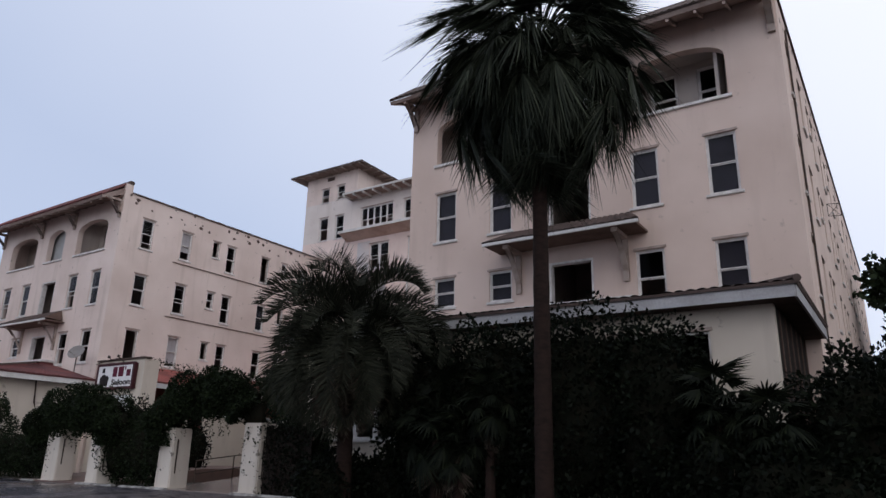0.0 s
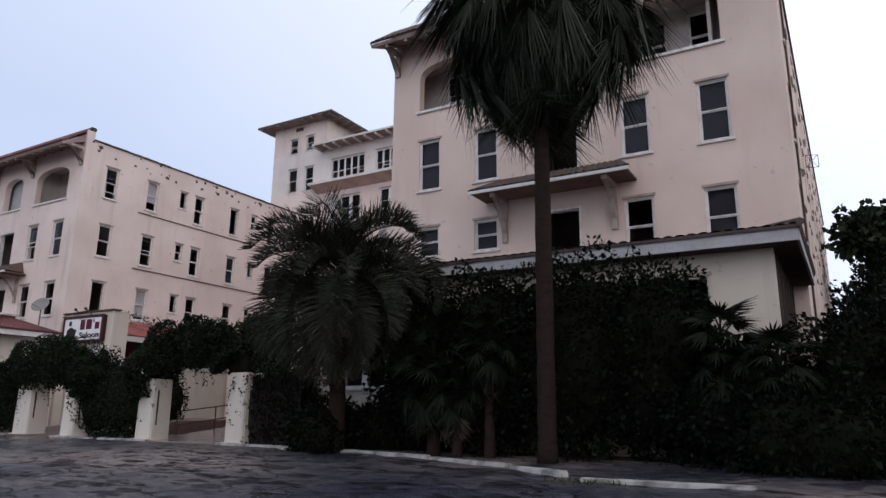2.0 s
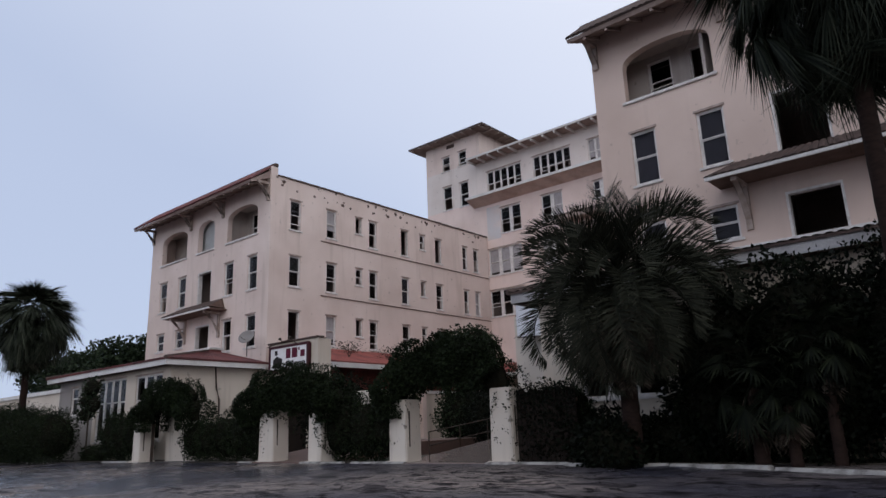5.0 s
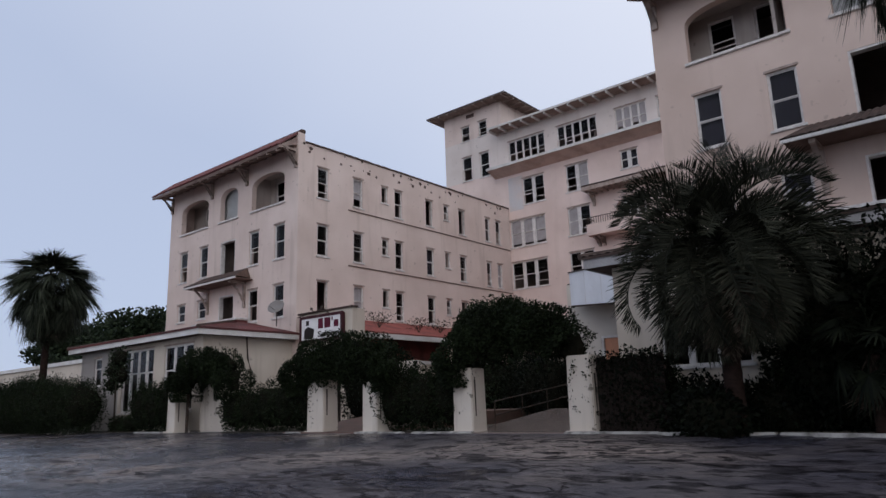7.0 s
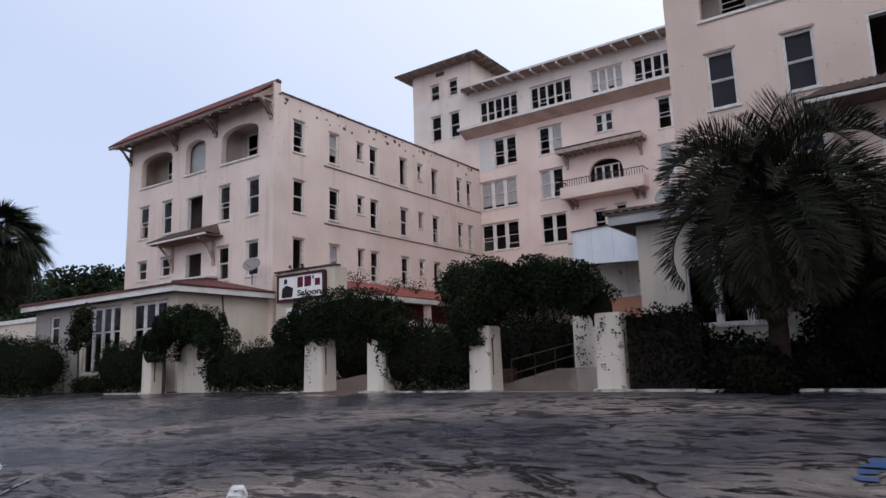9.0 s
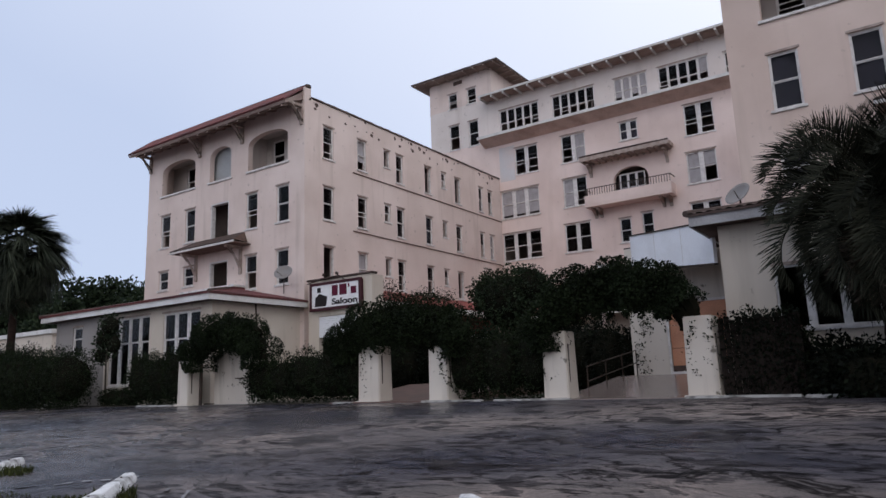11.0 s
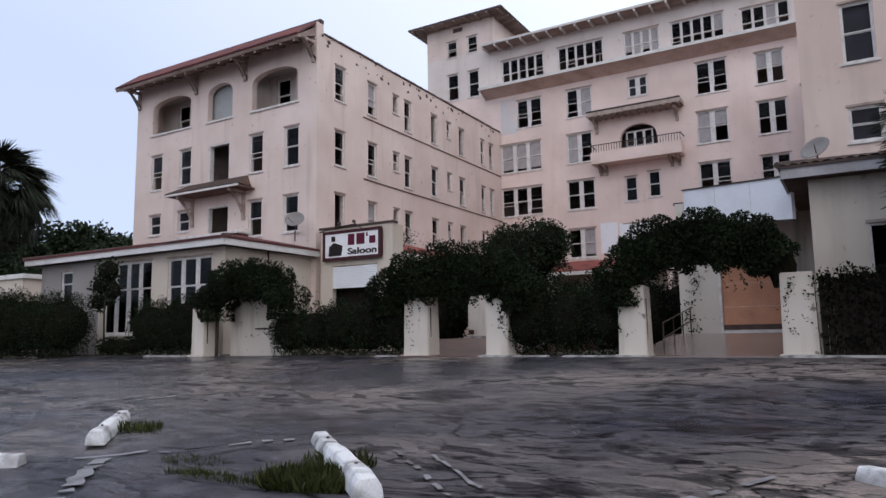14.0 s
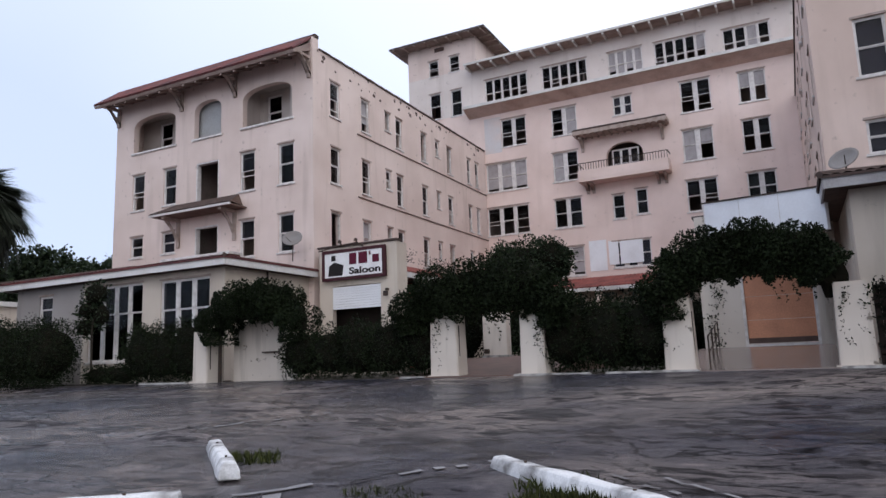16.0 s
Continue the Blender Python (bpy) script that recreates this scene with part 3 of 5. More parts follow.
def wing(cx, x0, x1, yback, side_windows, front_styles, label, wall, tile, both_sides=False):
    wide, mid = x1 - x0, cx - x0
    w = thing("hotel_wing", label, "building", "hotel wings", (0, 0, 0))
    mf = axes((x0, YF, 0), (1, 0, 0), (0, -1, 0))
    holes = [(mid + c - 0.49, mid + c + 0.49, a, b) for c, a, b in FRONT]
    doors = [(mid - 0.84, mid + 0.84, 9.35, 11.72), (mid - 0.85, mid + 0.85, 6.55, 8.13)]
    logs = [(mid + c - wd / 2, mid + c + wd / 2, 13.15, 15.32) for c, wd in ARCHES]
    pierced("front_wall", mf, wide, 0, 16.5, 0.35, holes + doors + logs, wall, w, [(a, b, 14.62, d) for a, b, _, d in logs])
    for i, (a, b, c, d) in enumerate(holes):
        window(w, mf, a, b, c, d, front_styles[i % len(front_styles)])
    for a, b, c, d in doors:
        kept(("dframe", round(d - c, 2)), "door_frame", [(0, 0.08, 0.02, 0.3, 0, d - c), (b - a - 0.08, b - a, 0.02, 0.3, 0, d - c), (0.08, b - a - 0.08, 0.02, 0.3, d - c - 0.08, d - c)], M_TRIM, w, mf @ Matrix.Translation((a, 0, c)))
    # loggia behind the arches, with recess shade in its plaster colour
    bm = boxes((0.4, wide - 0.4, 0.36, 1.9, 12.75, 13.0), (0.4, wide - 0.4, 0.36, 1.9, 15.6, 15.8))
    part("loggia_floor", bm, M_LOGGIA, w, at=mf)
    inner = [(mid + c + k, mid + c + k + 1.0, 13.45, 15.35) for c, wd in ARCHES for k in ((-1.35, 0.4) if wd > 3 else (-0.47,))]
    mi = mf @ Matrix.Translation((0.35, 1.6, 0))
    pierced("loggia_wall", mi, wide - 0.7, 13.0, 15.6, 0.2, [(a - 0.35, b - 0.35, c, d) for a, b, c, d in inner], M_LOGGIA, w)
    for a, b, c, d in inner:
        window(w, mi, a - 0.35, b - 0.35, c, d, random.choice(("bare", "open", "hung")), sill=False)
    for a, b, c, d in logs:
        part("loggia_sill", boxes((a - 0.12, b + 0.12, -0.09, 0.3, c - 0.12, c - 0.004), bevel=0.012), M_TRIM, w, at=mf)
        if b - a > 3:
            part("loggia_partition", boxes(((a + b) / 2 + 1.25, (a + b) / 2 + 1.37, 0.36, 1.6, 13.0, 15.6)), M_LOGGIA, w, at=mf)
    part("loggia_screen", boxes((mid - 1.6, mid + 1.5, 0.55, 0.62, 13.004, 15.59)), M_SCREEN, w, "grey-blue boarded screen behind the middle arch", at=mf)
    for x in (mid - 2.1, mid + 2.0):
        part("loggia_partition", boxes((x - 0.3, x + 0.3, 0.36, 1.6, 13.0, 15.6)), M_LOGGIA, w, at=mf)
    # sides, back and top
    ms = axes((x1, YF + 0.352, 0), (0, 1, 0), (1, 0, 0))
    span = yback - YF - 0.352
    sh = []
    for a, b, small in side_windows:
        for base in (13.4, 9.8, 6.35):
            sh.append((a - YF - 0.352, b - YF - 0.352, base + (0.78 if small else 0), base + 1.93))
    pierced("side_wall", ms, span, 0, 16.65, 0.35, sh, wall, w)
    for a, b, c, d in sh:
        window(w, ms, a, b, c, d, "bare" if both_sides else "mixed")
    if both_sides:
        mw = axes((x0, 44.1, 0), (0, -1, 0), (-1, 0, 0))
        wh = [(44.1 - b, 44.1 - a, base + (0.78 if small else 0), base + 1.93) for a, b, small in side_windows if b < 43 for base in (13.4, 9.8, 6.35)]
        pierced("side_wall", mw, 44.1 - YF - 0.36, 0, 16.65, 0.35, wh, wall, w)
        for a, b, c, d in wh:
            window(w, mw, a, b, c, d, "hung")
        part("side_wall", boxes((x0, x0 + 0.35, 44.11, yback, 0, 16.65)), wall, w)
    else:
        part("side_wall", boxes((x0, x0 + 0.35, YF + 0.36, yback, 0, 16.65)), wall, w)
    part("back_wall", boxes((x0 + 0.36, x1 - 0.36, yback - 0.35, yback, 0, 16.6)), wall, w)
    part("flat_roof", boxes((x0 + 0.36, x1 - 0.36, YF + 0.36, yback - 0.36, 16.0, 16.2)), M_ROOF, w)
    # Floors and partitions are added to keep light out behind the windows.
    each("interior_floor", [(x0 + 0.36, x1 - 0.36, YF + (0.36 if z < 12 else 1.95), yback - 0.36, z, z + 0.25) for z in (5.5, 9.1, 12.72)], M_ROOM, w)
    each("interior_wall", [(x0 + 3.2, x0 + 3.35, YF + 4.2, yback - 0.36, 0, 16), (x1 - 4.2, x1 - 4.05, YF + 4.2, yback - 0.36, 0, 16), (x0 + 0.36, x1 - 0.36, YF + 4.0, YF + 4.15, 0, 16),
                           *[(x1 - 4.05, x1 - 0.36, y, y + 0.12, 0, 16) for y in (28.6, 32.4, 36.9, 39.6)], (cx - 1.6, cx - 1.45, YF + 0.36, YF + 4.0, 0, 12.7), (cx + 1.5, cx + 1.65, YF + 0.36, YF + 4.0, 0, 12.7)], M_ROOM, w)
    for xa, xb in ((x0 - 0.06, x0 + 0.41), (x1 - 0.41, x1 + 0.06)):
        bm = bmesh.new()
        n = int((yback - YF) / 0.32)
        for i in range(n):
            y = YF + 0.55 + i * (yback - YF - 0.6) / n
            j = random.uniform(-0.015, 0.02)
            prism(bm, [(xa - 0.02, 16.655), (xb + 0.02, 16.655), (xb, 16.75 + j), ((xa + xb) / 2, 16.83 + j), (xa, 16.75 + j)], "y", y, y + 0.30)
        part("tile_coping", bm, M_TILE_DARK, w)
    # string courses along the court side
    for z in () if both_sides else (13.08, 9.5):
        part("string_course", boxes((x1 + 0.004, x1 + 0.06, 26.2, min(yback, 44.1), z - 0.03, z + 0.025)), M_SOFFIT_DARK, w)
    # pent roof over the front
    bm = corrugated(bmesh.new(), (x0 - 0.35, 20.85, 16.08), (x1 - 0.1, 20.85, 16.08), (x1 - 0.1, 22.5, 17.36), (x0 - 0.3, 22.5, 17.42))
    part("pent_roof", bm, tile, w, "clay tile pent roof, darkened with age")
    bm = bmesh.new()
    prism(bm, [(20.85, 15.98), (20.93, 15.86), (22.25, 16.45), (22.25, 16.9)], "x", x0 - 0.3, x1 - 0.12)
    part("eave_soffit", bm, M_EAVE, w)
    part("parapet", boxes((x0, x1, 22.264, 22.75, 16.5, 17.2)), wall, w)
    part("ridge_capping", boxes((x0 - 0.55, x1 + 0.02, 22.46, 22.80, 17.22, 17.46), bevel=0.05), M_TILE_DARK, w)
    for c in (x0 - cx + 0.2, -2.02, 2.0, x1 - cx - 0.2):
        brace(w, cx + c, YF, 16.1, 1.1, 1.0, 0.22)
    for i in range(16):
        x = x0 + 0.45 + i * (wide - 0.9) / 15
        bm = bmesh.new()
        prism(bm, [(20.95, 15.84), (20.95, 15.74), (22.25, 16.28), (22.25, 16.44)], "x", x - 0.05, x + 0.05)
        part("rafter", bm, M_EAVE, w)
    # door canopy
    bm = corrugated(bmesh.new(), (cx - 2.95, 20.95, 8.86), (cx + 2.95, 20.95, 8.86), (cx + 2.3, 22.25, 9.55), (cx - 2.3, 22.25, 9.55))
    part("canopy_roof", bm, M_TILE_DARK, w)
    bm = bmesh.new()
    for s in (-1, 1):
        f = [bm.verts.new(p) for p in ((cx + s * 2.95, 20.95, 8.88), (cx + s * 2.6, 22.25, 8.88), (cx + s * 2.3, 22.25, 9.56))]
        bm.faces.new(f if s > 0 else f[::-1])
    box(bm, cx - 2.85, cx + 2.85, 21.02, 22.25, 8.72, 8.80)
    # Soffit colour includes the shade under the canopy.
    part("canopy_soffit", bm, M_SOFFIT_DARK, w)
    part("canopy_fascia", boxes((cx - 2.93, cx + 2.93, 20.94, 21.015, 8.72, 8.83)), M_FASCIA, w)
    for c in (-2.05, 2.05):
        brace(w, cx + c, YF, 8.716, 1.15, 1.5, 0.2)
    part("balcony_kerb", boxes((cx - 2.5, cx + 2.5, 21.4, 22.25, 6.28, 6.42), bevel=0.02), M_TRIM, w)
    part("balcony_kerb", boxes((cx - 2.42, cx + 2.42, 21.5, 22.25, 5.9, 6.276)), M_TILE, w)
    # spalled patches under the coping
    for i in range(36):
        y, z, r = random.uniform(22.9, min(yback, 44) - 0.5), random.uniform(15.7, 16.6), random.uniform(0.05, 0.17)
        bm = bmesh.new()
        ring = [(y + r * random.uniform(0.6, 1.3) * math.cos(k * math.pi / 4), z + r * random.uniform(0.5, 1.1) * math.sin(k * math.pi / 4)) for k in range(8)]
        prism(bm, ring, "x", x1 - 0.01, x1 + 0.006)
        part("spalled_patch", bm, M_TIMBER, w)
    return w


west = wing(-45.55, -52.98, -38.38, 44.15, SIDE, ("mixed", "hung", "open", "hung", "hung", "mixed", "open", "hung"), "four-storey peach stucco hotel wing with arched loggia and broken sash windows", M_WALL, M_TILE)
east = wing(-9.03, -16.28, -1.42, 64.0, SIDE + [(45.5, 46.3, 0), (48.6, 49.4, 0), (52, 52.8, 0), (55.4, 56.2, 0), (58.6, 59.4, 0)], ("blind", "blind", "blind", "blind", "blind", "blind", "open", "blind"), "four-storey cream stucco hotel wing with grey sash windows beside the palm", M_WALL_EAST, M_TILE_DARK, True)
part("downpipe", tube(bmesh.new(), [(-1.37, 24.0, 16.0), (-1.37, 24.0, 0.2)], [0.035, 0.035]), M_IRON, east)

# ---- main block between the wings ----
YC = 44.2


def cbx(x):
    return 0.9837 * x - 0.222


def cbz(z):
    return 0.9837 * z + 0.011


block = thing("hotel_main_block", "six-storey peach stucco hotel block closing the courtyard", "building")
CX0, CX1 = -45.06, -13.6
mc = axes((CX0, YC, 0), (1, 0, 0), (0, -1, 0))
ROWS_C = [(-38.72, -35.29, 13.5, 15.83, 3, "curtain"), (-38.76, -35.3, 9.98, 12.22, 3, "open"), (-37.27, -35.18, 17.03, 19.3, 2, "open"), (-33.1, -31.11, 17.13, 19.35, 2, "mixed"), (-33.18, -31.2, 13.55, 15.82, 2, "mixed"),
          (-33.26, -31.14, 9.98, 12.2, 2, "hung"), (-33.3, -31.2, 6.3, 8.5, 2, "mixed"), (-28.32, -26.93, 17.9, 19.32, 2, "blind"), (-23.54, -21.51, 17.14, 19.43, 2, "mixed"), (-23.67, -21.63, 13.62, 15.9, 2, "curtain"), (-23.7, -21.64, 10.0, 12.25, 2, "mixed"),
          (-19.72, -18.0, 17.1, 19.3, 2, "curtain"), (-19.78, -18.0, 13.65, 15.9, 2, "mixed"), (-19.8, -18.0, 10.2, 12.2, 2, "hung"), (-28.86, -28.0, 10.15, 11.95, 1, "hung"), (-27.18, -26.35, 10.3, 12.15, 1, "hung"), (-29.1, -26.4, 6.6, 8.5, 3, "blind"),
          (-38.5, -34.86, 20.6, 22.9, 5, "open"), (-33.65, -30.05, 20.55, 22.9, 5, "open"), (-28.46, -25.9, 20.75, 22.85, 4, "curtain"), (-25.05, -21.5, 20.45, 22.8, 5, "mixed"), (-20.4, -17.4, 20.5, 22.6, 4, "mixed"),
          (-43.6, -42.55, 20.5, 22.75, 1, "open"), (-41.6, -40.6, 20.45, 22.72, 1, "hung"), (-43.6, -42.65, 24.3, 25.7, 1, "bare"), (-41.65, -40.7, 24.35, 25.75, 1, "bare"), (-42.9, -41.9, 17.3, 18.5, 1, "bare")]
ch = []
for a, b, c, d, k, st in ROWS_C:
    ch.append((cbx(a) - CX0, cbx(b) - CX0, cbz(c), cbz(d), k, st))
arch = (cbx(-29.07) - CX0, cbx(-26.41) - CX0, cbz(13.2), cbz(15.85))
low = [h[:4] for h in ch if h[3] < 23.9]
pierced("front_wall", mc, CX1 - CX0, 0, 20.1, 0.35, [h for h in low if h[3] < 20.1] + [arch], M_WALL_PINK, block, [(arch[0], arch[1], arch[2] + 1.45, arch[3])])
pierced("top_floor_wall", mc, CX1 - CX0, 20.104, 23.9, 0.35, [h for h in low if h[3] > 20.1], M_TOP, block)
for a, b, c, d, k, st in ch:
    if d < 23.9 and a > 6.0:
        window(block, mc, a, b, c, d, st, k, bar=0.13 if k in (2, 3) else 0.05)
window(block, mc @ Matrix.Translation((0, 0.25, 0)), (arch[0] + arch[1]) / 2 - 0.95, (arch[0] + arch[1]) / 2 + 0.95, arch[2], arch[3] - 0.45, "mixed", 3, sill=False)
part("back_wall", boxes((CX0, CX1, 57.6, 57.95, 0, 23.9)), M_WALL_PINK, block)
part("end_wall", boxes((CX0, CX0 + 0.35, YC + 0.36, 57.6, 0, 23.9)), M_WALL_PINK, block)
part("flat_roof", boxes((CX0, CX1, YC + 0.36, 57.59, 23.5, 23.8)), M_ROOF, block)
# Added slabs and partitions hold the rooms dark behind the glass.
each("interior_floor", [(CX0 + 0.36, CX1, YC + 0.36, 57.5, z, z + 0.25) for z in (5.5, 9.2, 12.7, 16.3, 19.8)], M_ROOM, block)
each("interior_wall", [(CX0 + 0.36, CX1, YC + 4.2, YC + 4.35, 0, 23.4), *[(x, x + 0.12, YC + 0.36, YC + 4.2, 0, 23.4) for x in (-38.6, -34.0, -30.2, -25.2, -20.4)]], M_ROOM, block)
# eave of the top floor
EX0 = -39.3
bm = corrugated(bmesh.new(), (EX0, 43.0, 23.72), (CX1 + 0.1, 43.0, 23.72), (CX1 + 0.1, 44.9, 24.35), (EX0, 44.9, 24.35))
part("eave_roof", bm, M_TILE_DARK, block)
part("eave_gutter", boxes((EX0 - 0.05, CX1, 42.9, 42.99, 23.62, 23.78)), M_FASCIA, block)
part("eave_soffit", boxes((EX0, CX1, 43.0, 44.195, 23.60, 23.64)), M_EAVE, block)
for i in range(24):
    x = EX0 + 0.1 + i * (CX1 - EX0 - 0.3) / 23
    part("rafter_tail", boxes((x - 0.06, x + 0.06, 42.93, 44.19, 23.42, 23.596)), M_FASCIA, block)
# tiled skirt under the top-floor windows
bm = bmesh.new()
prism(bm, [(43.05, 20.05), (43.05, 20.17), (44.19, 20.42), (44.19, 19.55)], "x", -39.6, CX1)
# Wall-like soffit; the shade under the skirt is mixed into its colour.
part("skirt_soffit", bm, M_SOFFIT, block, "sloping plaster soffit with shade in its colour")
part("skirt_fascia", boxes((-39.65, CX1, 42.96, 43.046, 20.02, 20.24)), M_FASCIA, block)
for a, b in ((-29.15, -28.45), (-28.35, -26.75)):
    part("boarding_panel", boxes((a, b, YC - 0.03, YC - 0.006, 6.75, 8.45)), M_BOARD, block, "white boards nailed over a window")
part("boarding_panel", boxes((-30.55, -29.3, YC - 0.03, YC - 0.006, 6.4, 8.6)), M_BOARD, block, "white boards nailed over a window")
part("repainted_patch", boxes((-38.3, -36.9, YC - 0.008, YC - 0.003, 16.4, 19.3)), M_PATCH, block, "bluish white repainted patch")
# balcony with canopy
BX0, BX1 = cbx(-31.18), cbx(-24.55)
part("balcony_slab", boxes((BX0 + 0.2, BX1, 43.0, YC - 0.004, 12.75, 12.95), bevel=0.02), M_WALL_PINK, block)
part("balcony_parapet", boxes((BX0 + 0.2, BX1, 43.0, 43.12, 12.954, 13.6), (BX0 + 0.2, BX0 + 0.32, 43.124, YC - 0.004, 12.954, 13.6), (BX1 - 0.12, BX1, 43.124, YC - 0.004, 12.954, 13.6)), M_WALL_PINK, block)
for i in range(34):
    x = BX0 + 0.24 + i * (BX1 - BX0 - 0.3) / 33
    kept("baluster", "baluster", [(-0.018, 0.018, -0.018, 0.018, 0, 0.5)], M_IRON, block, Matrix.Translation((x, 43.06, 13.604)))
part("handrail", boxes((BX0 + 0.2, BX1, 43.03, 43.09, 14.105, 14.15), (BX0 + 0.2, BX0 + 0.26, 43.1, YC, 14.105, 14.15), (BX1 - 0.06, BX1, 43.1, YC, 14.105, 14.15)), M_IRON, block)
for x in (BX0 + 0.6, BX0 + 1.0, BX1 - 0.9, BX1 - 0.4):
    brace(block, x, YC, 12.746, 0.9, 0.55, 0.2, "corbel")
bm = corrugated(bmesh.new(), (BX0, 42.95, 16.62), (BX1 + 0.1, 42.95, 16.62), (BX1 - 0.3, YC - 0.01, 17.05), (BX0 + 0.4, YC - 0.01, 17.05))
part("balcony_canopy", bm, M_TILE_DARK, block)
part("canopy_edge", boxes((BX0, BX1 + 0.1, 42.98, YC - 0.01, 16.28, 16.56)), M_BRACKET, block, "weathered plaster canopy edge")
for i in range(14):
    x = BX0 + 0.2 + i * (BX1 - BX0 - 0.3) / 13
    part("canopy_rafter", boxes((x - 0.05, x + 0.05, 43.0, YC - 0.02, 16.19, 16.277)), M_EAVE, block)
for x in (BX0 + 0.4, BX1 - 0.4):
    brace(block, x, YC, 16.185, 0.85, 0.8, 0.2)

# ---- tower ----
tower = thing("hotel_tower", "square cream stucco stair tower with a wide low hipped roof", "building")
TX0, TX1, TY0, TY1 = CX0, -38.75, YC, 51.5
th = [h[:4] for h in ch if h[3] >= 23.9]
pierced("front_wall", mc, TX1 - TX0, 23.904, 26.75, 0.35, th, M_WALL, tower)
for a, b, c, d in th:
    window(tower, mc, a, b, c, d, "open")
for a, b, c, d, k, st in ch:
    if d < 23.9 and a <= 6.0:
        window(tower, mc, a, b, c, d, st, k)
each("side_wall", [(TX1 - 0.35, TX1, TY0 + 0.352, TY1, 23.904, 26.75), (TX0, TX0 + 0.35, TY0 + 0.352, TY1, 23.904, 26.75)], M_WALL, tower)
part("back_wall", boxes((TX0 + 0.352, TX1 - 0.352, TY1 - 0.35, TY1, 23.904, 26.75)), M_WALL, tower)
bm = bmesh.new()
ev = [bm.verts.new(p) for p in ((TX0 - 1.25, TY0 - 1.1, 26.78), (TX1 + 1.25, TY0 - 1.1, 26.78), (TX1 + 1.25, TY1 + 1.1, 26.78), (TX0 - 1.25, TY1 + 1.1, 26.78))]
el = [bm.verts.new(v.co - Vector((0, 0, 0.14))) for v in ev]
top = [bm.verts.new(p) for p in ((-42.1, 47.7, 27.9), (-41.7, 48.1, 27.9))]
bm.faces.new((ev[0], ev[1], top[0])), bm.faces.new((ev[1], ev[2], top[1], top[0])), bm.faces.new((ev[2], ev[3], top[1])), bm.faces.new((ev[3], ev[0], top[0], top[1]))
bm.faces.new(el)
for i in range(4):
    bm.faces.new((ev[i], el[i], el[(i + 1) % 4], ev[(i + 1) % 4]))
part("hipped_roof", bm, M_ROOF, tower)
part("roof_soffit", ring_slab(TX0 - 1.2, TX1 + 1.2, TY0 - 1.05, TY1 + 1.05, TX0, TX1, TY0, TY1, 26.605, 26.636), M_EAVE, tower)
for i in range(9):
    x = TX0 - 0.9 + i * (TX1 - TX0 + 1.8) / 8
    part("rafter_tail", boxes((x - 0.06, x + 0.06, TY0 - 1.05, TY0 - 0.01, 26.5, 26.63)), M_BRACKET, tower)
for i in range(7):
    y = TY0 + 0.4 + i * 1.0
    part("rafter_tail", boxes((TX1 + 0.01, TX1 + 1.2, y - 0.06, y + 0.06, 26.5, 26.63)), M_BRACKET, tower)
part("vent", boxes((-42.5, -41.6, TY0 - 0.02, TY0 - 0.003, 26.0, 26.35)), M_TIMBER, tower)


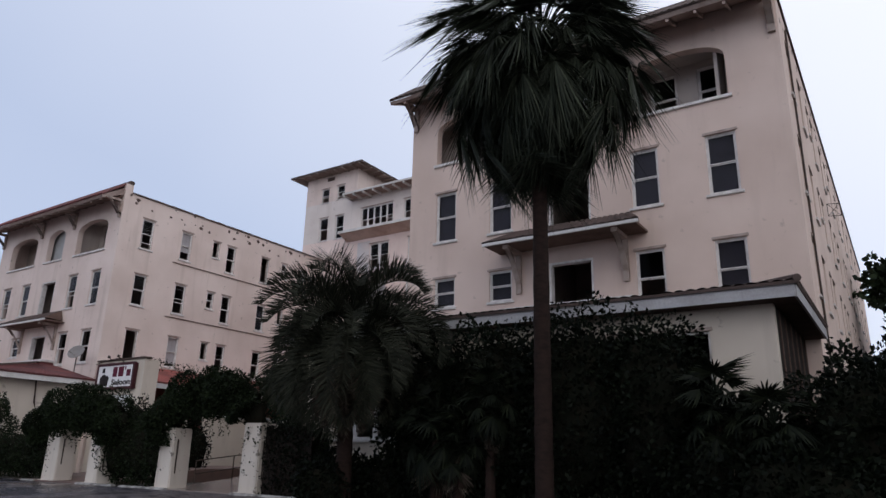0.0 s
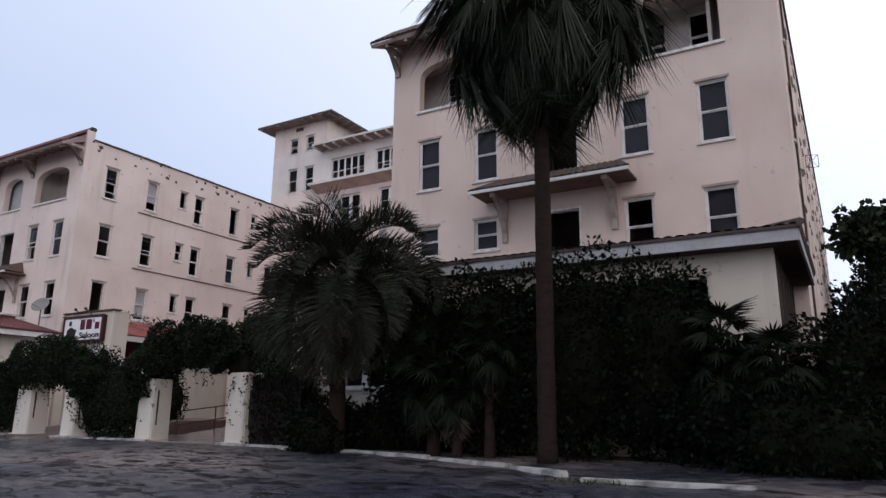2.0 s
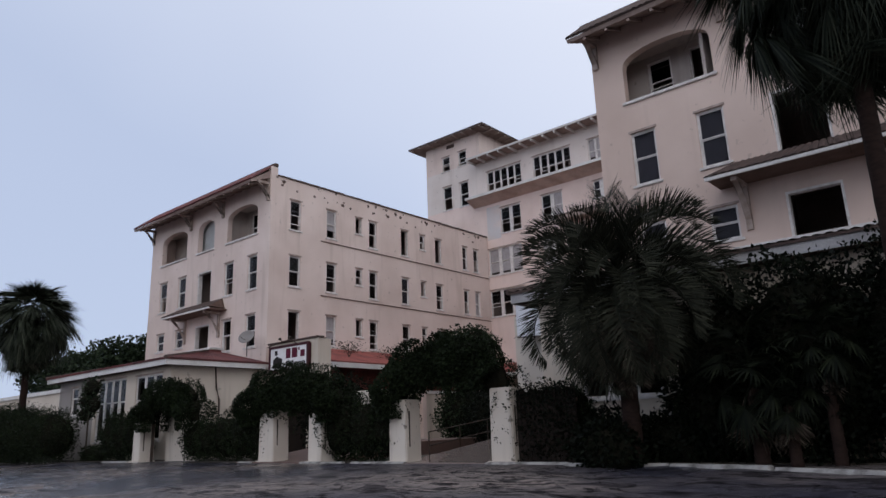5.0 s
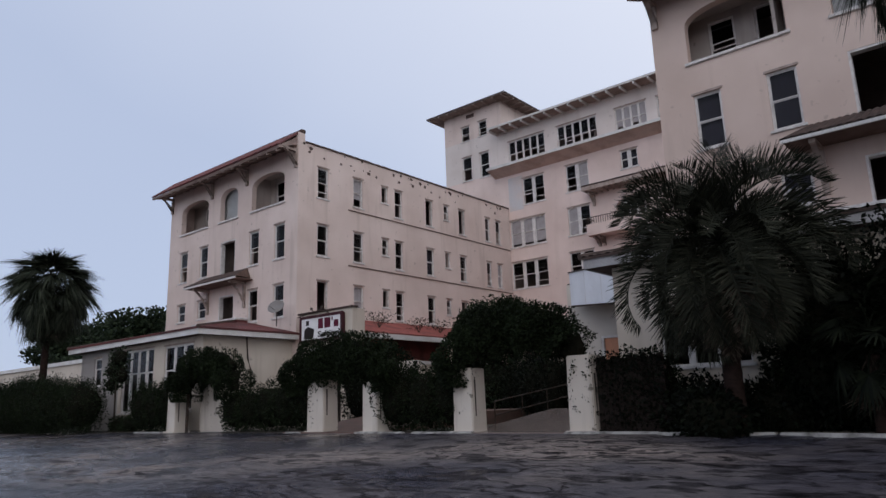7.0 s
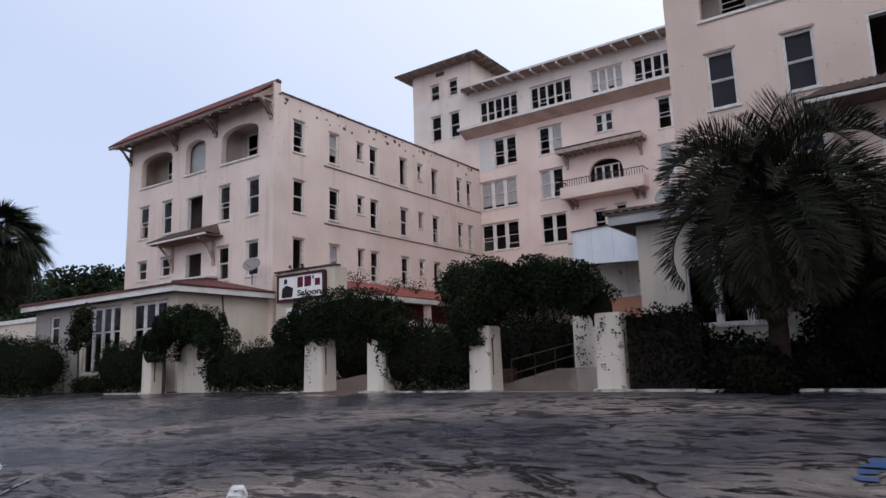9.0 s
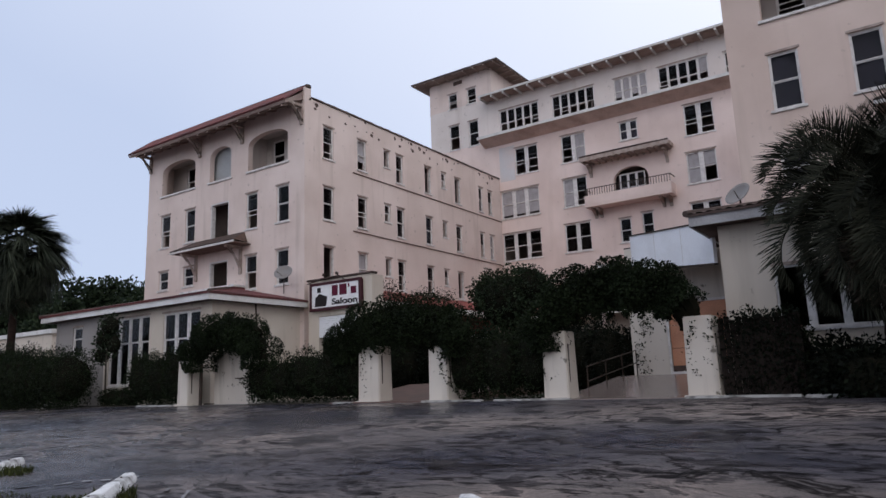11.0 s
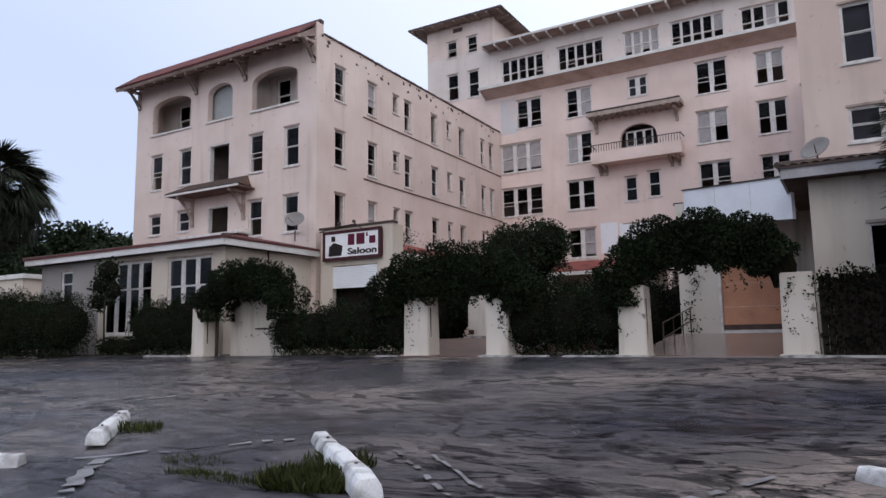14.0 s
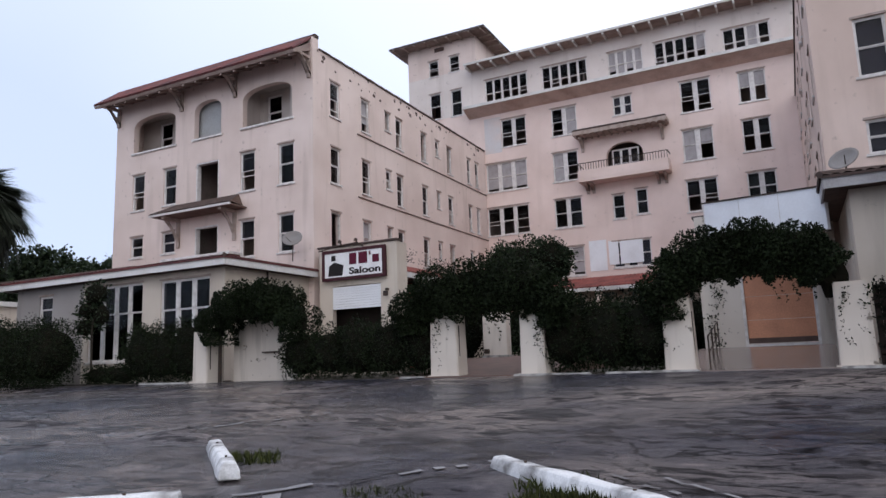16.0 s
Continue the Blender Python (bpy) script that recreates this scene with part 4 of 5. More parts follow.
# ---- one-storey porches in front of the wings ----
def porch(e0, e1, t0, t1, wins, label, style="hung", boarded=False, tile=None, shade_to=None):
    """A stucco sun porch with a hipped tile roof against the wing; e0, e1: the ends of its eave; t0, t1: of its ridge."""
    p = thing("porch_pavilion", label, "building", "porches before the wings")
    ye = 16.1
    x0, x1, y0 = e0 + 0.6, e1 - 0.55, ye + 0.6
    m = axes((x0, y0, 0), (1, 0, 0), (0, -1, 0))
    hs = [(a - x0, b - x0, c, d) for a, b, c, d, k in wins]
    cut = shade_to - x0 if shade_to else 0.0
    # Left stretch of the same wall, with eave and tree shade in its colour.
    if shade_to:
        pierced("front_wall", m, cut, 0, 4.72, 0.3, [h for h in hs if h[1] < cut], M_WALL_SHADE, p)
    pierced("front_wall", m @ Matrix.Translation((cut, 0, 0)), x1 - x0 - cut, 0, 4.72, 0.3, [(a - cut, b - cut, c, d) for a, b, c, d in hs if a > cut], M_WALL_LOW, p)
    for (a, b, c, d), wv in zip(hs, wins):
        window(p, m, a, b, c, d, style, wv[4], rail=0.62, bar=0.1)
    # The dark side and its battens are added in place of a shaded end.
    part("side_wall", boxes((x1 - 0.3, x1, y0 + 0.304, YF - 0.004, 0, 4.72)), M_BOARDS_SHADE if boarded else M_WALL_LOW, p, "near-black side standing in for the shaded porch end" if boarded else "")
    if boarded:
        each("added_batten", [(x1 + 0.002, x1 + 0.03, y, y + 0.06, 0.1, 4.7) for y in (17.4, 18.3, 19.2, 20.1, 21.0, 21.9)], M_TIMBER, p)
    part("side_wall", boxes((x0, x0 + 0.3, y0 + 0.304, YF - 0.004, 0, 4.72)), M_WALL_LOW, p)
    # Back wall and ceiling are near-black to paint the unlit interior.
    part("interior_wall", boxes((x0 + 0.31, x1 - 0.31, YF - 1.6, YF - 1.45, 0, 4.49)), M_BOARDS_SHADE, p)
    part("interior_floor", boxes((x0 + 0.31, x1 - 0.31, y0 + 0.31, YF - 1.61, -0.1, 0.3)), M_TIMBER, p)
    part("ceiling", boxes((x0 + 0.31, x1 - 0.31, y0 + 0.31, YF - 0.004, 4.5, 4.7)), M_BOARDS_SHADE, p)
    part("soffit", boxes((e0 + 0.03, e1 - 0.03, ye + 0.03, YF - 0.004, 4.724, 4.78)), M_TIMBER, p)
    part("fascia", boxes((e0, e1, ye - 0.03, ye + 0.028, 4.70, 5.02), (e1 - 0.028, e1 + 0.03, ye + 0.03, YF, 4.70, 5.02), (e0 - 0.03, e0 + 0.028, ye + 0.03, YF, 4.70, 5.02)), M_FASCIA_GREY if boarded else M_FASCIA, p)
    bm = corrugated(bmesh.new(), (e0 - 0.08, ye - 0.1, 5.04), (e1 + 0.08, ye - 0.1, 5.04), (t1, YF - 0.01, 6.35), (t0, YF - 0.01, 6.35))
    part("tile_roof", bm, tile or M_TILE, p, "clay barrel tile porch roof")
    for sg, e, t in ((1, e1 + 0.08, t1), (-1, e0 - 0.08, t0)):
        bm = corrugated(bmesh.new(), *[(e, ye - 0.1, 5.04), (e, YF - 0.01, 5.04), (t, YF - 0.01, 6.35), (t, YF - 0.02, 6.35)][:: 1])
        part("roof_end", bm, tile or M_TILE, p)
        part("hip_capping", tube(bmesh.new(), [(e, ye - 0.1, 5.08), (t, YF - 0.05, 6.38)], [0.09, 0.09]), M_TILE_DARK, p)
    return p


lp = porch(-53.3, -38.15, -51.0, -44.2, [(-50.9, -49.9, 2.6, 4.3, 1), (-47.2, -43.6, 1.0, 4.45, 4), (-42.45, -39.55, 1.0, 4.4, 3)], "cream stucco sun porch with white multi-light windows and red tile roof", shade_to=-47.6)
porch(-16.72, -1.28, -14.1, -3.9, [(-14.8, -12.4, 1.7, 3.4, 3), (-10.2, -7.3, 1.7, 3.6, 3), (-5.9, -3.25, 1.7, 4.2, 2)], "cream stucco sun porch half hidden by palms and shrubs", "bare", True, M_TILE_DARK)
part("downpipe", tube(bmesh.new(), [(-38.62, 19.2, 4.7), (-38.62, 19.3, 3.6), (-38.62, 19.5, 3.0), (-38.62, 19.5, 0.2)], [0.05] * 4), M_IRON, lp)

# ---- saloon front, arcades and entrance in the court ----
saloon = thing("shop_building", "low cream stucco shop building with a flat parapet", "building")
ma = axes((-38.0, 22.2, 0), (1, 0, 0), (0, -1, 0))
pierced("front_wall", ma, 4.35, 0, 6.02, 0.3, [(0.75, 3.45, 0.1, 4.15)], M_WALL_LOW, saloon)
each("side_wall", [(-33.95, -33.65, 22.504, 23.1, 0, 6.0), (-38.0, -37.7, 22.504, 23.1, 0, 6.0)], M_WALL_LOW, saloon)
# Near-black back wall stands for the shade inside the shop.
part("back_wall", boxes((-37.69, -33.96, 22.95, 23.1, 0, 6.0)), M_BOARDS_SHADE, saloon)
part("flat_roof", boxes((-37.69, -33.96, 22.504, 22.94, 5.5, 5.6)), M_ROOF, saloon)
part("coping", boxes((-38.08, -33.57, 22.1, 22.58, 6.024, 6.12), bevel=0.02), M_TILE_DARK, saloon)
for i in range(9):
    part("shutter_slat", boxes((-37.24, -34.56, 22.22, 22.25, 3.06 + i * 0.118, 3.17 + i * 0.118)), M_BOARD, saloon)
part("lamp_bracket", boxes((-34.2, -34.1, 22.0, 22.196, 3.75, 3.85), (-34.25, -34.05, 21.9, 22.02, 3.5, 3.72)), M_IRON, saloon)

sign = thing("saloon_sign", "framed white saloon sign with maroon lettering", "sign")
SX0, SX1, SZ0, SZ1, SY = -37.66, -34.14, 4.40, 5.86, 21.95
part("box", boxes((SX0 + 0.05, SX1 - 0.05, SY + 0.03, 22.19, SZ0 + 0.05, SZ1 - 0.05)), M_SIGNFRAME, sign)
part("face", boxes((SX0 + 0.14, SX1 - 0.14, SY + 0.012, SY + 0.027, SZ0 + 0.14, SZ1 - 0.14)), M_SIGNWHITE, sign)
part("frame", ring(bmesh.new(), SX0, SX1, SZ0, SZ1, 0.15, SY - 0.02, SY + 0.1), M_SIGNFRAME, sign)


def lettering(body, x, z, size, mat, width, slant=0.0):
    cu = bpy.data.curves.new("lettering", "FONT")
    cu.body, cu.size, cu.extrude, cu.offset, cu.shear = body, size, 0.006, 0.03 * size, slant
    tmp = new("lettering", cu)
    bpy.context.view_layer.update()
    me = bpy.data.meshes.new_from_object(tmp.evaluated_get(bpy.context.evaluated_depsgraph_get()))
    bpy.data.objects.remove(tmp)
    xs = [v.co.x for v in me.vertices]
    k = width / (max(xs) - min(xs))
    me.materials.clear()
    return link("lettering", me, mat, sign, "", Matrix.Translation((x, SY + 0.004, z)) @ Matrix.Rotation(radians(90), 4, "X") @ Matrix.Diagonal((k, 1, 1, 1)))


# the proprietor's name, as plain bars
for u, w, z0, z1 in ((0.0, 0.40, 5.10, 5.64), (0.52, 0.48, 5.10, 5.64), (1.10, 0.09, 5.45, 5.64), (1.28, 0.36, 5.10, 5.46)):
    part("name_bar", boxes((-36.1 + u, -36.1 + u + w, SY, SY + 0.008, z0, z1)), M_SIGNRED, sign)
lettering("Saloon", -36.12, 4.66, 0.42, M_SIGNDARK, 1.72)
part("conduit", tube(bmesh.new(), [(SX0 - 0.25, 22.0, 5.88), (SX0 + 0.9, 22.0, 6.05), (SX0 + 2.0, 22.0, 6.12), (SX0 + 2.3, 22.05, 5.9)], [0.03, 0.03, 0.03, 0.03], 6), M_IRON, sign)
for x in (SX0 + 1.1, SX0 + 2.0):
    part("lamp_head", tube(bmesh.new(), [(x, 21.98, 6.1), (x, 21.9, 6.2), (x, 21.82, 6.22)], [0.05, 0.08, 0.09], 8), M_IRON, sign)
# the emblem beside the words, as plain shapes
bm = bmesh.new()
prism(bm, [(-37.3, 4.62), (-36.5, 4.62), (-36.42, 5.1), (-36.95, 5.28), (-37.25, 5.1)], "y", SY, SY + 0.008)
part("emblem", bm, M_SIGNDARK, sign, "plain black emblem shape")
part("emblem", boxes((-37.12, -36.88, SY, SY + 0.008, 5.34, 5.6)), M_SIGNDARK, sign)


def arcade(label, x0, x1, y0, y1, along):
    """A covered walk: tile lean-to roof on square posts against a wall."""
    a = thing("arcade", label, "covered walk", "court arcades")
    if along == "y":
        bm = corrugated(bmesh.new(), (x1, y0, 4.95), (x1, y1, 4.95), (x0, y1, 6.15), (x0, y0, 6.15))
        part("tile_roof", bm, M_TILE_RED, a)
        part("fascia", boxes((x1 - 0.06, x1 + 0.02, y0, y1, 4.62, 4.90)), M_FASCIA, a)
        each("post", [(x1 - 0.5, x1 - 0.15, y, y + 0.35, 0, 4.62) for y in (y0 + 0.2, (y0 + y1) / 2, y1 - 0.6)], M_WALL_PINK, a)
        part("inner_wall", boxes((x0 + 1.2, x0 + 1.4, y0, y1, 0, 4.9)), M_TILE_RED, a, "faded terracotta painted wall")
        part("low_wall", boxes((x1 - 0.75, x1 - 0.6, 27.6, y1 - 4.0, 0, 3.3)), M_WALL_LOW, a, "pale stucco screen wall")
        part("ledge", boxes((x1 - 0.85, x1 - 0.52, 27.55, y1 - 3.95, 3.304, 3.5)), M_FASCIA, a)
    else:
        bm = corrugated(bmesh.new(), (x0, y0, 5.05), (x1, y0, 5.05), (x1, y1, 5.95), (x0, y1, 5.95))
        part("tile_roof", bm, M_TILE_RED, a)
        part("fascia", boxes((x0, x1, y0 - 0.02, y0 + 0.06, 4.75, 5.0)), M_FASCIA, a)
        each("post", [(x0 + 0.3 + i * (x1 - x0 - 1) / 5, x0 + 0.65 + i * (x1 - x0 - 1) / 5, y0 + 0.15, y0 + 0.5, 0, 4.75) for i in range(6)], M_WALL_PINK, a)
        part("inner_wall", boxes((x0, x1, y1 - 0.6, y1 - 0.4, 0, 5.2)), M_WALL_LOW, a)
    return a


arcade("red tile lean-to walk along the west wing", -38.36, -34.6, 23.12, 40.0, "y")
arcade("red tile lean-to walk before the main block", -38.3, -16.4, 41.4, 44.19, "x")

entry = thing("entrance_awning", "boxy white boarded awning over the side entrance", "awning")
AW = pose(-20.3, 21.6, 0, 0, 0, math.degrees(math.atan2(-3.3, 3.7)))
AL = math.hypot(3.3, 3.7)
part("fascia_panel", prism(bmesh.new(), [(0, 4.5), (AL, 3.92), (AL, 5.2), (0, 5.78)], "y", -0.06, 0.06), M_BOARD, entry, at=AW)
part("edge_strip", prism(bmesh.new(), [(-0.03, 5.785), (AL, 5.205), (AL, 5.25), (-0.03, 5.83)], "y", -0.1, 0.1), M_IRON, entry, at=AW)
part("bottom_rail", prism(bmesh.new(), [(0, 4.44), (AL, 3.86), (AL, 3.915), (0, 4.495)], "y", -0.07, 0.07), M_IRON, entry, at=AW)
for u in (0.02, 1.66, 3.3):
    part("panel_seam", prism(bmesh.new(), [(u, 4.52 - u * 0.117), (u + 0.02, 4.52 - u * 0.117), (u + 0.02, 5.75 - u * 0.117), (u, 5.75 - u * 0.117)], "y", -0.066, -0.0602), M_FASCIA, entry, at=AW)
part("roof", prism(bmesh.new(), [(-20.2, 21.7), (-16.3, 18.4), (-16.3, 21.9), (-20.2, 21.9)], "z", 5.0, 5.1), M_ROOF, entry)
lobby = thing("entrance_lobby", "white-washed entrance wall beside the porch", "building")
me_ = axes((-20.75, 22.0, 0), (1, 0, 0), (0, -1, 0))
pierced("front_wall", me_, 4.45, 0, 5.4, 0.25, [(1.35, 3.7, 0.6, 3.25)], M_PIER, lobby)
part("return_wall", boxes((-20.75, -20.5, 22.254, 26, 0, 5.4)), M_PIER, lobby)
part("roof", boxes((-20.85, -16.3, 22.254, 26, 5.404, 5.5)), M_ROOF, lobby)
part("door_frame", ring(bmesh.new(), 1.35, 3.7, 0.6, 3.25, 0.09, 0.02, 0.16), M_TRIM, lobby, at=me_)
each("boarding_panel", [(1.45, 3.6, 0.1, 0.13, 0.72, 1.52), (1.45, 3.6, 0.1, 0.13, 1.535, 2.35), (1.45, 3.6, 0.1, 0.13, 2.365, 3.15)], M_DOOR, lobby, me_)
part("kick_plate", boxes((1.45, 3.6, 0.088, 0.098, 0.72, 0.9)), M_TIMBER, lobby, at=me_)

rail = thing("ramp_handrail", "rusty dark iron handrail beside the entrance ramp", "handrail")
RA, RB = Vector((-19.95, 15.65, 0.05)), Vector((-20.15, 20.6, 0.6))
for i in range(4):
    p = RA.lerp(RB, i / 3)
    part("post", tube(bmesh.new(), [(p.x, p.y, p.z + 0.0), (p.x, p.y, p.z + 0.9)], [0.022, 0.022], 6), M_IRON, rail)
for h in (0.45, 0.88):
    part("rail", tube(bmesh.new(), [RA + Vector((0, 0, h)), RB + Vector((0, 0, h))], [0.02, 0.02], 6), M_IRON, rail)

pillar = thing("court_pillar", "squat white limewashed pillar beside the garden path", "pillar", at=(-28.35, 20.6, 0.56))
part("shaft", boxes((-0.5, 0.5, 0, 0.5, 0, 2.3), bevel=0.03), M_PIER, pillar)
part("plinth", boxes((-0.56, 0.56, -0.06, 0.56, -0.1, 0.09), bevel=0.02), M_KERB, pillar)
part("meter_box", boxes((-0.44, -0.22, -0.08, -0.004, 0.16, 0.34), bevel=0.01), M_IRON, pillar)

# ---- garden piers and kerb ----
def pier(x0, x1, h, label, depth=0.72):
    p = thing("gate_pier", label, "pillar", "garden gate piers", ((x0 + x1) / 2, 14.88, 0))
    w = x1 - x0
    bm = boxes((-w / 2, w / 2, 0, depth, -0.15, h), bevel=0.03)
    for v in bm.verts:
        v.co.x *= 1.0 + 0.10 * max(0, (h - v.co.z) / h) * (v.co.z < h * 0.5)
    part("shaft", bm, M_PIER, p)
    part("plinth", boxes((-w / 2 - 0.12, w / 2 + 0.1, -0.1, depth + 0.05, -0.15, 0.07), bevel=0.02), M_PIER, p)
    part("hinge_strap", boxes((w / 2 + 0.004, w / 2 + 0.03, 0.15, 0.2, 0.5, 1.6)), M_IRON, p)
    return p


for x0, x1, h in ((-38.5, -37.8, 1.95), (-28.15, -27.25, 1.95), (-25.12, -24.42, 1.97), (-20.98, -20.26, 1.97), (-16.86, -16.12, 2.1)):
    pier(x0, x1, h, "white lime-washed stucco gate pier, stained and vine-grown")
screen = thing("garden_screen_wall", "white stained garden wall with a rounded top under the vines", "wall")
bm = bmesh.new()
prism(bm, [(-37.55, -0.1), (-34.45, -0.1), (-34.4, 1.3), (-34.75, 1.95), (-35.3, 2.35), (-35.9, 2.5), (-36.5, 2.45), (-37.1, 2.25), (-37.55, 2.05)], "y", 16.05, 16.3)
part("wall", bm, M_PIER, screen)
# Dark upright filling the gap between pier and wall.
part("dark_upright", tube(bmesh.new(), [(-37.62, 15.4, 0.0), (-37.62, 15.4, 2.7)], [0.07, 0.07], 8), M_IRON, screen)
part("ledge", boxes((-36.0, -35.2, 15.9, 16.047, 1.05, 1.1)), M_IRON, screen)
KERBS = [(-41.2, -38.6, 14.62), (-25.3, -23.0, 14.6), (-22.6, -20.1, 14.6), (-29.2, -28.3, 14.62), (-16.9, -14.2, 14.55), (-14.1, -11.4, 14.2)]
for a, b, y in KERBS:
    k = thing("kerb", "chipped white-painted kerb stone along the planting bed", "kerb", "planting bed kerb", kind="structure")
    part("kerb_stone", boxes((a, b, y, y + 0.2, -0.1, 0.06), bevel=0.025), M_KERB, k)
for (a, b), (c, d) in (((-11.3, 14.05), (-9.0, 13.5)), ((-8.9, 13.45), (-6.6, 12.6)), ((-6.5, 12.5), (-5.2, 11.9)), ((-4.7, 11.4), (-2.0, 11.65))):
    k = thing("kerb", "chipped white-painted kerb stone along the planting bed", "kerb", "planting bed kerb", kind="structure")
    L, ang = math.hypot(c - a, d - b), math.degrees(math.atan2(d - b, c - a))
    part("kerb_stone", boxes((0, L, 0, 0.2, -0.08, 0.08), bevel=0.025), M_KERB, k, at=pose(a, b, slope(a, b), 0, 0, ang))

# ---- foliage ----
RNG = np.random.default_rng(7)


def leaf_mesh(name, pts, size, mat, parent, out=None, label="", narrow=0.5):
    """Small folded leaves at the points, facing about, each of four corners."""
    n = len(pts)
    d = RNG.normal(size=(n, 3))
    if out is not None:
        d = d * 0.7 + out
    d[:, 2] -= 0.25
    d /= np.linalg.norm(d, axis=1)[:, None]
    u = np.cross(d, RNG.normal(size=(n, 3)))
    u /= np.linalg.norm(u, axis=1)[:, None] + 1e-9
    s = size * RNG.uniform(0.6, 1.3, size=(n, 1))
    v = np.cross(u, d)
    a, b = pts - d * s * 0.1, pts + d * s
    c, e = pts + d * s * 0.45 + u * s * narrow * 0.6 + v * s * 0.12, pts + d * s * 0.45 - u * s * narrow * 0.6 + v * s * 0.12
    co = np.stack((a, c, b, e), 1).reshape(-1, 3)
    me = bpy.data.meshes.new(name)
    me.vertices.add(4 * n)
    me.vertices.foreach_set("co", co.ravel())
    me.loops.add(4 * n)
    me.loops.foreach_set("vertex_index", np.arange(4 * n))
    me.polygons.add(n)
    me.polygons.foreach_set("loop_start", np.arange(0, 4 * n, 4))
    me.update(calc_edges=True)
    return tagged(link(name, me, mat, parent, label), kind="stuff")


def blob_points(n, centre, radii, shell=0.35, lump=0.16):
    """Points in the outer shell of a lumpy ellipsoid, and the ways out."""
    d = RNG.normal(size=(n, 3))
    d /= np.linalg.norm(d, axis=1)[:, None]
    f = 1 + lump * (np.sin(d[:, 0] * 5 + centre[0]) * np.sin(d[:, 1] * 6 + centre[1]) + 0.6 * np.sin(d[:, 2] * 9 + centre[2] + d[:, 0] * 7))
    r = f * (1 - shell * RNG.random(n) ** 1.6)
    return np.array(centre) + d * r[:, None] * np.array(radii), d


def core(parent, centre, radii, name="shade_core"):
    # An added dark lump standing for the shade within the plant.
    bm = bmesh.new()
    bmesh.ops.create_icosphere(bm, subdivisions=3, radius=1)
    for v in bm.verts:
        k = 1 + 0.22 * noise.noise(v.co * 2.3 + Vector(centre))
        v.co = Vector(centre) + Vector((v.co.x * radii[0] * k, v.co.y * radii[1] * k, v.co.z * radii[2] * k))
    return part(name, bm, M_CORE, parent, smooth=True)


def shrub(name, label, category, blobs, leaf, density, mat, group=""):
    """blobs: centres and radii of the masses that make up one plant."""
    s = thing(name, label, category, group, (0, 0, 0))
    ps, ds = [], []
    for c, r in blobs:
        area = 4.2 * (r[0] * r[1] + r[0] * r[2] + r[1] * r[2])
        p, d = blob_points(int(area * density), c, r)
        keep = p[:, 2] > 0.02
        ps.append(p[keep]), ds.append(d[keep])
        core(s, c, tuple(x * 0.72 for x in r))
    leaf_mesh("foliage", np.concatenate(ps), leaf, mat, s, np.concatenate(ds))
    return s


def hedge(x0, x1, y0, y1, top, label):
    """A clipped run of hedge grown shaggy, as overlapping masses."""
    n = max(2, int((x1 - x0) / 1.1))
    blobs = []
    for i in range(n):
        x = x0 + (i + 0.5) * (x1 - x0) / n
        h = top * random.uniform(0.86, 1.06)
        blobs.append(((x, (y0 + y1) / 2, h * 0.5), ((x1 - x0) / n * 0.85, (y1 - y0) / 2, h * 0.53)))
    return shrub("hedge", label, "hedge", blobs, 0.08, 330, M_LEAF, "garden hedges")


def vine_arch(x0, x1, inner, top, label, start=-0.12):
    """Vines over an arched trellis: a thick ring of foliage from pier to pier."""
    a = thing("vine_arch", label, "vine arch", "garden arches")
    mid, half = (x0 + x1) / 2, (x1 - x0) / 2
    n = int(8500 * (half + 1))
    th = RNG.uniform(start, math.pi + 0.12, n)
    band = (top - inner)
    k = RNG.random(n)
    base = 1.75
    rx = half - 0.45 + 0.95 * k + 0.15 * np.sin(th * 9)
    zz = inner - 0.15 + band * (0.05 + 0.97 * k) + 0.10 * np.sin(th * 11 + x0) + 0.07 * np.sin(th * 23 + 2 * x0)
    x = mid + np.cos(th) * rx
    z = np.where(np.sin(th) > 0, base + np.maximum(np.sin(th), 0) ** 0.7 * (zz - base), base + np.sin(th) * 3)
    deep = 0.55 + 0.35 * np.sin(math.pi * k) + 0.15 * np.sin(th * 7)
    y = 15.25 + deep * np.sign(RNG.uniform(-1.6, 0.7, n)) * RNG.random(n) ** 0.35
    leaf_mesh("foliage", np.stack((x, y, z), 1), 0.085, M_LEAF, a, np.stack((np.cos(th) * 0.5, RNG.uniform(-1, 0.4, n), np.sin(th) * 0.5), 1))
    # Added dark tubes stand for the shade inside the arch.
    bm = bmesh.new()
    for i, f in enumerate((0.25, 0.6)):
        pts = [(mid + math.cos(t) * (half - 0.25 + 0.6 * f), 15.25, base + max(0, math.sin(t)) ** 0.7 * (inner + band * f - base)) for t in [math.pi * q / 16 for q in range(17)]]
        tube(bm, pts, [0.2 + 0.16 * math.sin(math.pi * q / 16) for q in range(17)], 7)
    part("shade_core", bm, M_CORE, a)
    # trailing shoots
    for i in range(14):
        t = random.uniform(0.1, 3.0)
        p = (mid + math.cos(t) * half * random.uniform(0.75, 1.0), random.uniform(14.55, 14.85), base + math.sin(t) ** 0.7 * (inner - base) + 0.1)
        drop = random.uniform(0.3, 0.9)
        q = np.array([(p[0] + 0.06 * math.sin(9 * s), p[1], p[2] - drop * s) for s in np.linspace(0, 1, 16)])
        leaf_mesh("shoot", q, 0.085, M_LEAF, a)
    return a


